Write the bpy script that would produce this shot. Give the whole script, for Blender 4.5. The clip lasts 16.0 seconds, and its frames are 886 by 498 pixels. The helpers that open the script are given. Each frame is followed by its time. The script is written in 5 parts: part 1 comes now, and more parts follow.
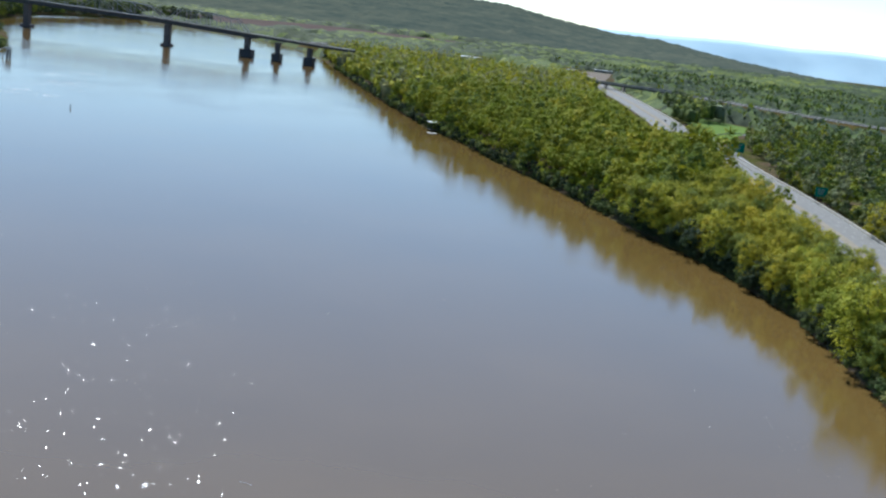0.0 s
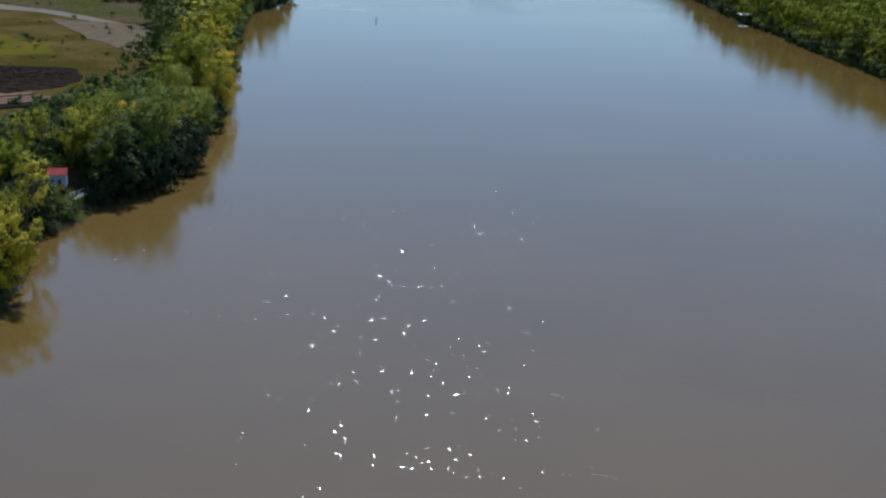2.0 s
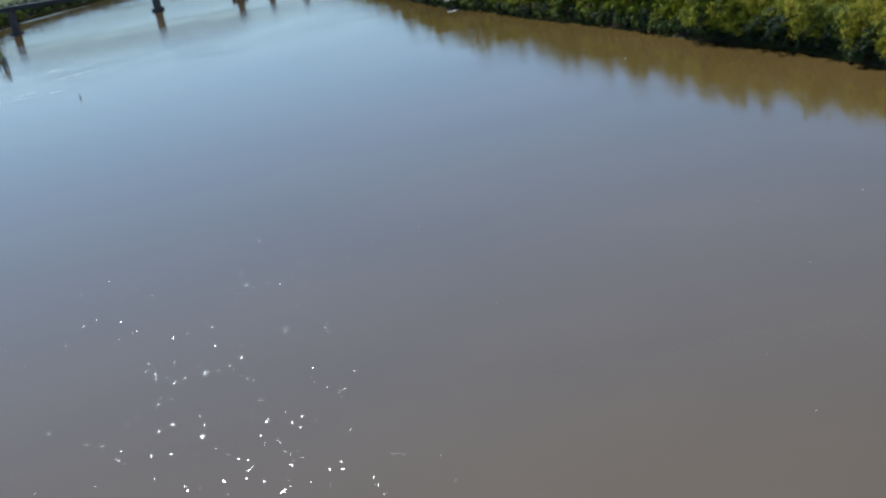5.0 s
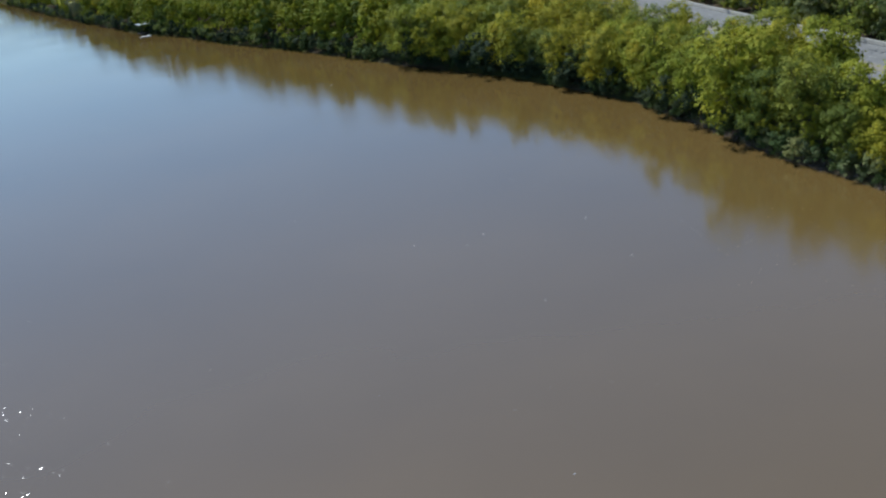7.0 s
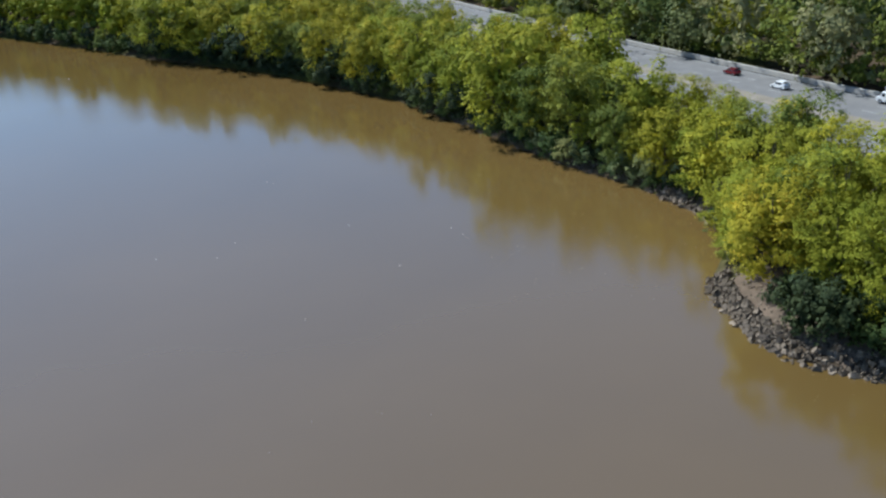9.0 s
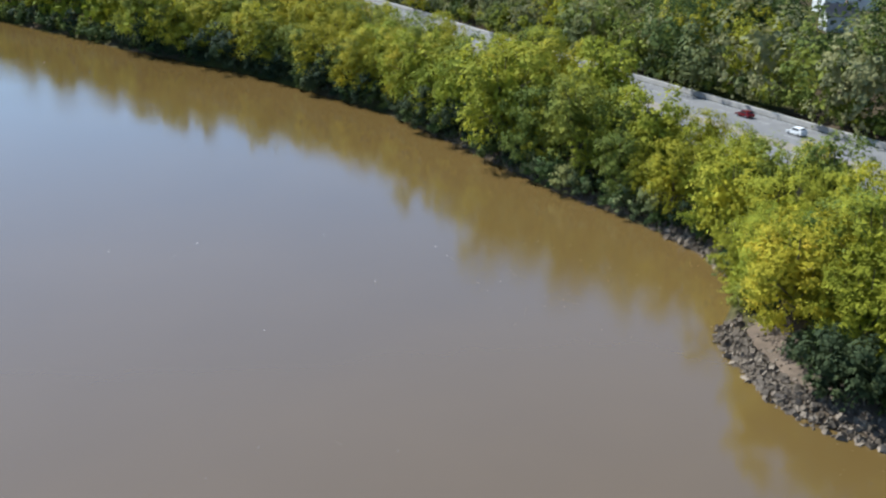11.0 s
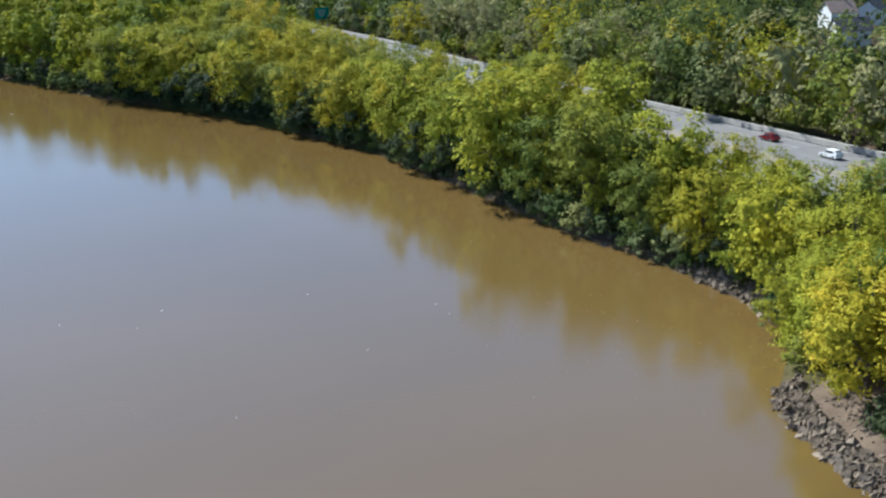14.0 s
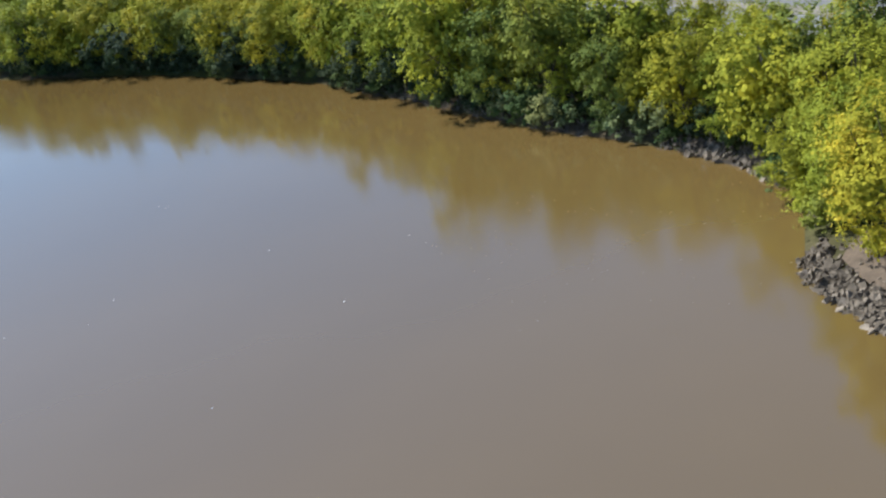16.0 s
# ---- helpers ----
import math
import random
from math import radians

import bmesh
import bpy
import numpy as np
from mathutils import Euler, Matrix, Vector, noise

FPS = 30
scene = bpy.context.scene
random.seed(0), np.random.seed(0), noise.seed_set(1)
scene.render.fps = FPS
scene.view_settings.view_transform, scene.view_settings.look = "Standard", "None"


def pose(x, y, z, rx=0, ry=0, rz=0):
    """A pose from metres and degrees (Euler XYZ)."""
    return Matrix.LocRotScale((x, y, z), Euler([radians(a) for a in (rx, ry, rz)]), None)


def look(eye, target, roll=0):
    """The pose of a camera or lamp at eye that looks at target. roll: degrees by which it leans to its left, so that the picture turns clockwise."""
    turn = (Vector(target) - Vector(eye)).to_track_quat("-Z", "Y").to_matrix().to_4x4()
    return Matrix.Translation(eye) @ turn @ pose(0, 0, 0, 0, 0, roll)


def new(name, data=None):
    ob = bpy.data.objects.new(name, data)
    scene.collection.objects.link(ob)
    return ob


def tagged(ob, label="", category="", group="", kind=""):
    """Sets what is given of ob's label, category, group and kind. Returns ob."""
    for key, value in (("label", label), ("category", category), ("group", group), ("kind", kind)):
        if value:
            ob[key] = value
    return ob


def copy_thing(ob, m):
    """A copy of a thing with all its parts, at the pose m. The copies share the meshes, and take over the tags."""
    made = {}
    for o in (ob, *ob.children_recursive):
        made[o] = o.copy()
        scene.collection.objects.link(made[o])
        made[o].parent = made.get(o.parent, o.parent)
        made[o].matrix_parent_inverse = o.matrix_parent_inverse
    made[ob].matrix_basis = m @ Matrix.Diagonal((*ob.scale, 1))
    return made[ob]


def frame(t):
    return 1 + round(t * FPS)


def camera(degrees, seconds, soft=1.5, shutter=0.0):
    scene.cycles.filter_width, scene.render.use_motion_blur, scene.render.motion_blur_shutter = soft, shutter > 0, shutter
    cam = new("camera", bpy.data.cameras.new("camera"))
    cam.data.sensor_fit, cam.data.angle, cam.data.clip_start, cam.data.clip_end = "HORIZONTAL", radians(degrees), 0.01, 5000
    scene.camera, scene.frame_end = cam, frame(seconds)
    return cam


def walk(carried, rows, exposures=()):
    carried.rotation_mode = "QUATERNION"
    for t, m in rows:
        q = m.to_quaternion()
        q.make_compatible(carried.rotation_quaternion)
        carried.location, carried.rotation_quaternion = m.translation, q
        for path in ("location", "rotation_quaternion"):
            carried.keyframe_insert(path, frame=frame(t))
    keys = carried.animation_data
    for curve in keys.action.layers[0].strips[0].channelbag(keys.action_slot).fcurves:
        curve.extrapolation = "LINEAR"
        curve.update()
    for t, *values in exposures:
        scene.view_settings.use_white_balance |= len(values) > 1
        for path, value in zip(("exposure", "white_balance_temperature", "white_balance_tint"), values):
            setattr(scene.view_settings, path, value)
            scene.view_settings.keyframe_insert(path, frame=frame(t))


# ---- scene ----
# ---------------------------------------------------------------- camera
WALK = [
    (0, (0.00, 0.00, 75.00), (-0.00, 97.83, 54.29), 7.05),
    (0.5, (-0.34, 2.50, 73.90), (-10.58, 99.59, 52.25), 5.62),
    (1, (-0.92, 5.16, 72.89), (-19.40, 100.13, 47.62), 2.23),
    (1.5, (-1.84, 8.06, 71.93), (-25.87, 100.70, 42.93), 1.63),
    (2, (-3.01, 11.33, 71.14), (-28.75, 102.85, 40.14), 2.20),
    (2.5, (-4.30, 14.87, 70.39), (-33.34, 104.97, 38.15), -3.42),
    (3, (-5.58, 18.62, 69.56), (-42.84, 105.08, 35.86), -15.18),
    (3.5, (-6.69, 22.51, 68.56), (-33.35, 113.64, 37.17), -8.09),
    (4, (-7.63, 26.49, 67.43), (-25.51, 119.66, 35.82), -10.82),
    (4.5, (-8.35, 30.62, 66.34), (-20.07, 125.39, 36.64), -9.77),
    (4.7, (-8.57, 32.34, 65.95), (-17.93, 127.33, 36.11), -9.90),
    (6.8, (-8.09, 52.56, 64.02), (9.71, 145.76, 32.43), -10.03),
    (7, (-7.66, 54.35, 63.70), (12.65, 146.79, 31.42), -8.86),
    (7.5, (-6.33, 58.71, 62.79), (22.50, 148.13, 28.53), -6.00),
    (8, (-4.74, 62.82, 61.71), (28.53, 150.40, 26.76), -3.12),
    (8.5, (-3.07, 66.66, 60.47), (34.48, 152.66, 25.90), -3.08),
    (9, (-1.42, 70.28, 59.11), (38.65, 155.09, 24.42), -5.44),
    (9.2, (-0.80, 71.70, 58.52), (41.40, 155.75, 24.53), -4.89),
    (11.3, (4.12, 85.48, 50.79), (46.42, 170.40, 19.17), 0.78),
    (11.5, (4.73, 86.74, 50.40), (46.21, 172.02, 18.67), 0.45),
    (12, (6.31, 89.91, 49.65), (49.90, 174.70, 19.47), 0.07),
    (12.5, (7.85, 93.05, 49.11), (51.94, 177.93, 19.92), -1.04),
    (13, (9.40, 96.08, 48.66), (53.21, 182.00, 22.23), -0.22),
    (13.5, (10.89, 99.06, 48.12), (54.69, 185.10, 22.09), -1.29),
    (14, (12.43, 102.02, 47.55), (55.88, 187.45, 19.05), -2.03),
    (14.5, (14.20, 104.99, 47.03), (59.76, 189.11, 17.93), -1.13),
    (15, (15.85, 107.95, 46.30), (60.30, 192.11, 15.63), -4.66),
    (15.5, (17.46, 110.83, 45.46), (64.73, 192.30, 11.88), -3.20),
    (16, (19.08, 113.63, 44.59), (62.44, 196.12, 8.34), -12.76),
]
cam = camera(43.98, 16.0, soft=2.4)
walk(cam, [(t, look(eye, target, roll)) for t, eye, target, roll in WALK],
     [(0.0, 0.72, 5700.0, 4.0), (0.5, 0.45, 5700.0, 4.0), (1.0, 0.34, 5700.0, 4.0), (1.5, 0.25, 5700.0, 4.0), (3.0, 0.14, 5560.0, 4.0), (4.5, 0.32, 5650.0, 4.0), (7.0, 0.36, 5600.0, 4.0), (9.0, 0.62, 5600.0, 5.0), (11.5, 0.96, 5700.0, 6.0), (13.0, 0.98, 5720.0, 6.0), (16.0, 0.92, 5720.0, 6.0)])

# ---------------------------------------------------------------- light
SUN_EL, SUN_AZ = 44.0, 17.0          # degrees above the horizon; to the left of +y
world = bpy.data.worlds.new("sky")
scene.world = world
world.use_nodes = True
wn = world.node_tree
sky = wn.nodes.new("ShaderNodeTexSky")
sky.sky_type = "NISHITA"
sky.sun_disc = False
sky.sun_elevation = radians(SUN_EL)
sky.sun_rotation = radians(-SUN_AZ)
sky.air_density, sky.dust_density, sky.ozone_density = 0.85, 0.05, 2.0
back = wn.nodes["Background"]
back.inputs["Strength"].default_value = 0.093
wn.links.new(sky.outputs[0], back.inputs["Color"])
sun_data = bpy.data.lights.new("sun", "SUN")
sun_data.energy, sun_data.angle, sun_data.color = 4.7, radians(0.5), (1.0, 0.96, 0.90)
sun = new("sun", sun_data)
sd = Vector((-math.sin(radians(SUN_AZ)) * math.cos(radians(SUN_EL)), math.cos(radians(SUN_AZ)) * math.cos(radians(SUN_EL)), math.sin(radians(SUN_EL))))
sun.matrix_world = look(sd * 900, (0, 0, 0))

rnd = random.Random(11)


# ---------------------------------------------------------------- materials
def material(name, rough=0.8, metal=0.0, spec=0.3):
    m = bpy.data.materials.new(name)
    m.use_nodes = True
    b = m.node_tree.nodes["Principled BSDF"]
    b.inputs["Roughness"].default_value = rough
    b.inputs["Metallic"].default_value = metal
    b.inputs["Specular IOR Level"].default_value = spec
    return m, m.node_tree, b


def node(nt, kind, **values):
    n = nt.nodes.new(kind)
    for key, v in values.items():
        n.inputs[key].default_value = v
    return n


def ramp(nt, fac, stops):
    r = nt.nodes.new("ShaderNodeValToRGB")
    while len(r.color_ramp.elements) < len(stops):
        r.color_ramp.elements.new(0.5)
    for e, (p, c) in zip(r.color_ramp.elements, stops):
        e.position, e.color = p, (*c, 1)
    nt.links.new(fac, r.inputs[0])
    return r.outputs[0]


def noise_fac(nt, scale, detail=4.0, rough=0.6, space="Object"):
    tc = nt.nodes.new("ShaderNodeTexCoord") if space != "World" else nt.nodes.new("ShaderNodeNewGeometry")
    n = node(nt, "ShaderNodeTexNoise", Scale=scale, Detail=detail, Roughness=rough)
    nt.links.new(tc.outputs["Position" if space == "World" else space], n.inputs["Vector"])
    return n.outputs["Fac"]


def mix_color(nt, fac, a, b, mode="MIX"):
    m = nt.nodes.new("ShaderNodeMix")
    m.data_type, m.blend_type = "RGBA", mode
    for value, socket in ((fac, m.inputs[0]), (a, m.inputs[6]), (b, m.inputs[7])):
        if isinstance(value, (int, float)):
            socket.default_value = value
        elif isinstance(value, tuple):
            socket.default_value = (*value, 1)
        else:
            nt.links.new(value, socket)
    return m.outputs[2]


def bumped(nt, b, height, strength=0.4, distance=0.1):
    n = node(nt, "ShaderNodeBump", Strength=strength, Distance=distance)
    nt.links.new(height, n.inputs["Height"])
    nt.links.new(n.outputs[0], b.inputs["Normal"])
    return n


def mottled(name, dark, light, scale=1.0, fine=8.0, rough=0.85, bump=0.3, dist=0.05, metal=0.0, spec=0.12, vary=0.0):
    """A surface of two tones: broad stains and fine grain, by the piece a little lighter or darker."""
    m, nt, b = material(name, rough, metal, spec)
    big, small = noise_fac(nt, scale, space="World"), noise_fac(nt, scale * fine, 6.0, 0.7, space="World")
    c = mix_color(nt, 0.5, ramp(nt, big, [(0.3, dark), (0.7, light)]), ramp(nt, small, [(0.25, dark), (0.75, light)]))
    if vary:
        oi = nt.nodes.new("ShaderNodeObjectInfo")
        c = mix_color(nt, 1.0, c, ramp(nt, oi.outputs["Random"], [(0.0, (1 - vary,) * 3), (1.0, (1.0,) * 3)]), "MULTIPLY")
    nt.links.new(c, b.inputs["Base Color"])
    if bump:
        bumped(nt, b, small, bump, dist)
    return m


def leaf_material(name, dark, light, accent):
    m, nt, b = material(name, 0.8, 0.0, 0.08)
    geo, oi = nt.nodes.new("ShaderNodeNewGeometry"), nt.nodes.new("ShaderNodeObjectInfo")
    mid = tuple(a * 0.45 + b * 0.55 for a, b in zip(dark, light))
    c = ramp(nt, noise_fac(nt, 0.75, 3.0, 0.6, space="World"), [(0.30, dark), (0.50, light), (0.66, light), (0.78, accent)])
    c = mix_color(nt, 0.42, c, ramp(nt, geo.outputs["Random Per Island"], [(0.0, dark), (0.45, mid), (0.92, light), (1.0, accent)]))
    c = mix_color(nt, 1.0, c, ramp(nt, noise_fac(nt, 0.22, 3.0, space="World"), [(0.3, (0.62, 0.70, 0.7)), (0.7, (1.25, 1.18, 1.0))]), "MULTIPLY")
    c = mix_color(nt, 1.0, c, ramp(nt, oi.outputs["Random"], [(0.0, (0.78, 0.88, 0.9)), (0.5, (1.0, 1.0, 1.0)), (1.0, (1.18, 1.08, 0.9))]), "MULTIPLY")
    nt.links.new(c, b.inputs["Base Color"])
    tr = nt.nodes.new("ShaderNodeBsdfTranslucent")
    nt.links.new(c, tr.inputs["Color"])
    ms = nt.nodes.new("ShaderNodeMixShader")
    ms.inputs[0].default_value = 0.25
    nt.links.new(b.outputs[0], ms.inputs[1])
    nt.links.new(tr.outputs[0], ms.inputs[2])
    nt.links.new(ms.outputs[0], nt.nodes["Material Output"].inputs["Surface"])
    return m


LEAF = [
    leaf_material("leaf_yellow_green", (0.190, 0.184, 0.016), (0.365, 0.332, 0.030), (0.450, 0.350, 0.032)),
    leaf_material("leaf_lime", (0.168, 0.186, 0.018), (0.335, 0.334, 0.034), (0.425, 0.390, 0.038)),
    leaf_material("leaf_green", (0.092, 0.122, 0.026), (0.206, 0.234, 0.046), (0.310, 0.290, 0.056)),
    leaf_material("leaf_dark_green", (0.050, 0.076, 0.026), (0.108, 0.140, 0.042), (0.164, 0.182, 0.052)),
    leaf_material("leaf_golden", (0.332, 0.282, 0.029), (0.527, 0.430, 0.049), (0.609, 0.435, 0.057)),
    leaf_material("leaf_grey_green", (0.134, 0.158, 0.066), (0.222, 0.243, 0.107), (0.269, 0.283, 0.121)),
    # two dull tones, greyed and lightened with the haze over far woods
    leaf_material("leaf_dull_hazy_olive", (0.193, 0.198, 0.097), (0.276, 0.271, 0.138), (0.313, 0.285, 0.143)),
    leaf_material("leaf_hazy_dark", (0.138, 0.161, 0.112), (0.202, 0.221, 0.148), (0.239, 0.248, 0.158)),
    # deep green, darkened further to carry the shade under crowns and boughs
    leaf_material("leaf_deep_shade_green", (0.026, 0.040, 0.022), (0.052, 0.072, 0.036), (0.085, 0.100, 0.045)),
]
BARK = mottled("bark", (0.05, 0.04, 0.03), (0.16, 0.13, 0.10), 2.0, 6.0, 0.9, 0.6, 0.03)
ROCK = mottled("rock", (0.060, 0.046, 0.032), (0.40, 0.32, 0.235), 0.9, 5.0, 0.95, 0.6, 0.06, spec=0.0, vary=0.6)
SAND = mottled("sand", (0.062, 0.046, 0.031), (0.190, 0.138, 0.095), 0.45, 7.0, 0.95, 0.3, 0.04)
ASPHALT = mottled("asphalt", (0.135, 0.130, 0.124), (0.22, 0.212, 0.20), 0.25, 12.0, 0.85, 0.15, 0.01)
MEDIAN = mottled("median_gravel", (0.18, 0.155, 0.12), (0.31, 0.275, 0.22), 0.4, 10.0, 0.95, 0.2, 0.02, spec=0.0)
CONCRETE = mottled("concrete", (0.20, 0.185, 0.16), (0.36, 0.335, 0.29), 0.5, 9.0, 0.9, 0.2, 0.01)
PALE_CONCRETE = mottled("pale_concrete", (0.30, 0.28, 0.245), (0.50, 0.47, 0.42), 0.4, 9.0, 0.9, 0.2, 0.01)
OLD_CONCRETE = mottled("old_concrete", (0.055, 0.05, 0.05), (0.15, 0.135, 0.125), 0.15, 8.0, 0.9, 0.2, 0.05)
STEEL_DARK = mottled("dark_steel", (0.030, 0.034, 0.038), (0.075, 0.075, 0.075), 0.2, 8.0, 0.6, 0.1, 0.01)
STEEL_LIGHT = mottled("grey_steel", (0.16, 0.17, 0.18), (0.30, 0.31, 0.32), 0.2, 8.0, 0.6, 0.1, 0.01)
LINE_PAINT = mottled("line_paint", (0.19, 0.19, 0.18), (0.38, 0.37, 0.35), 0.6, 9.0, 0.7, 0.0)
WHITE = mottled("white_paint", (0.62, 0.62, 0.60), (0.82, 0.82, 0.80), 0.5, 8.0, 0.5, 0.0)
RED_ROOF = mottled("red_roof", (0.38, 0.04, 0.04), (0.60, 0.09, 0.08), 0.7, 6.0, 0.7, 0.1)
SIDING = mottled("pale_blue_siding", (0.36, 0.42, 0.52), (0.55, 0.60, 0.68), 0.6, 7.0, 0.7, 0.1)
DARK_ROOF = mottled("dark_shingles", (0.035, 0.037, 0.042), (0.10, 0.10, 0.11), 0.6, 8.0, 0.85, 0.2)
TAN_ROOF = mottled("tan_shingles", (0.24, 0.17, 0.13), (0.42, 0.31, 0.25), 0.6, 8.0, 0.85, 0.2)
GLASS = material("window_glass", 0.08, 0.0, 0.6)[0]
GLASS.node_tree.nodes["Principled BSDF"].inputs["Base Color"].default_value = (0.02, 0.025, 0.03, 1)
RUBBER = mottled("rubber", (0.015, 0.015, 0.015), (0.035, 0.035, 0.035), 2.0, 6.0, 0.8, 0.0)
SIGN_GREEN = mottled("sign_green", (0.0, 0.13, 0.085), (0.0, 0.20, 0.13), 0.4, 6.0, 0.5, 0.0)
RED_PAINT = mottled("red_car_paint", (0.11, 0.006, 0.010), (0.16, 0.009, 0.014), 0.5, 5.0, 0.25, 0.0, spec=0.5)
DARK_PAINT = mottled("dark_car_paint", (0.012, 0.014, 0.02), (0.03, 0.034, 0.045), 0.5, 5.0, 0.25, 0.0, spec=0.5)
YELLOW_PAINT = mottled("yellow_machine_paint", (0.40, 0.26, 0.05), (0.66, 0.50, 0.22), 0.8, 6.0, 0.5, 0.0)
BLACK_SOIL = mottled("black_soil", (0.010, 0.008, 0.007), (0.038, 0.028, 0.023), 0.25, 12.0, 0.95, 0.6, 0.15, spec=0.0)
MOWN_GRASS = mottled("mown_grass", (0.085, 0.135, 0.034), (0.15, 0.21, 0.064), 0.06, 12.0, 0.95, 0.2, 0.05, spec=0.0)
GRAVEL = mottled("gravel", (0.12, 0.100, 0.082), (0.22, 0.188, 0.158), 0.2, 12.0, 0.95, 0.2, 0.03, spec=0.0)
DRY_DIRT = mottled("dry_dirt", (0.08, 0.06, 0.042), (0.17, 0.13, 0.095), 0.15, 10.0, 0.95, 0.4, 0.08, spec=0.0)
FAR_FIELD = mottled("stubble_field", (0.075, 0.058, 0.052), (0.115, 0.09, 0.08), 0.01, 8.0, 0.95, 0.0, spec=0.0)
LOG_WOOD = mottled("peeled_logs", (0.24, 0.13, 0.085), (0.42, 0.26, 0.18), 0.8, 8.0, 0.85, 0.2)
# woodland olive and dark green, muted by distance haze put into the colour
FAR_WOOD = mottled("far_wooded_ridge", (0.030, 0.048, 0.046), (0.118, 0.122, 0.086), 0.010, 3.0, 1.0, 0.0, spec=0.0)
# the pale blue is distance haze painted into the hills' base colour
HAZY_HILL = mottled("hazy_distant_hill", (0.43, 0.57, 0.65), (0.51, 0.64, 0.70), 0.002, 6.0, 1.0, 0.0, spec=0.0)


def meadow_material(name, green, straw, bare):
    """Uneven grass: green growth, dry straw patches and some bare ground."""
    m, nt, b = material(name, 1.0, 0.0, 0.0)
    wide, mid, fine = noise_fac(nt, 0.035, 4.0, 0.6, "World"), noise_fac(nt, 0.16, 5.0, 0.65, "World"), noise_fac(nt, 1.3, 5.0, 0.7, "World")
    c = mix_color(nt, ramp(nt, wide, [(0.42, (0, 0, 0)), (0.60, (1, 1, 1))]), green, straw)
    c = mix_color(nt, ramp(nt, mid, [(0.56, (0, 0, 0)), (0.68, (0.8, 0.8, 0.8))]), c, bare)
    c = mix_color(nt, 1.0, c, ramp(nt, fine, [(0.25, (0.45, 0.45, 0.45)), (0.75, (1.35, 1.35, 1.35))]), "MULTIPLY")
    nt.links.new(c, b.inputs["Base Color"])
    bumped(nt, b, fine, 0.6, 0.25)
    return m


def ground_material():
    m, nt, b = material("earth_and_grass", 1.0, 0.0, 0.0)
    big, small = noise_fac(nt, 0.02, space="World"), noise_fac(nt, 0.35, 6.0, 0.7, space="World")
    grass = ramp(nt, small, [(0.3, (0.03, 0.036, 0.010)), (0.7, (0.085, 0.084, 0.026))])
    earth = ramp(nt, small, [(0.3, (0.045, 0.034, 0.022)), (0.7, (0.12, 0.088, 0.058))])
    nt.links.new(mix_color(nt, ramp(nt, big, [(0.45, (0, 0, 0)), (0.6, (1, 1, 1))]), grass, earth), b.inputs["Base Color"])
    bumped(nt, b, small, 0.5, 0.3)
    return m


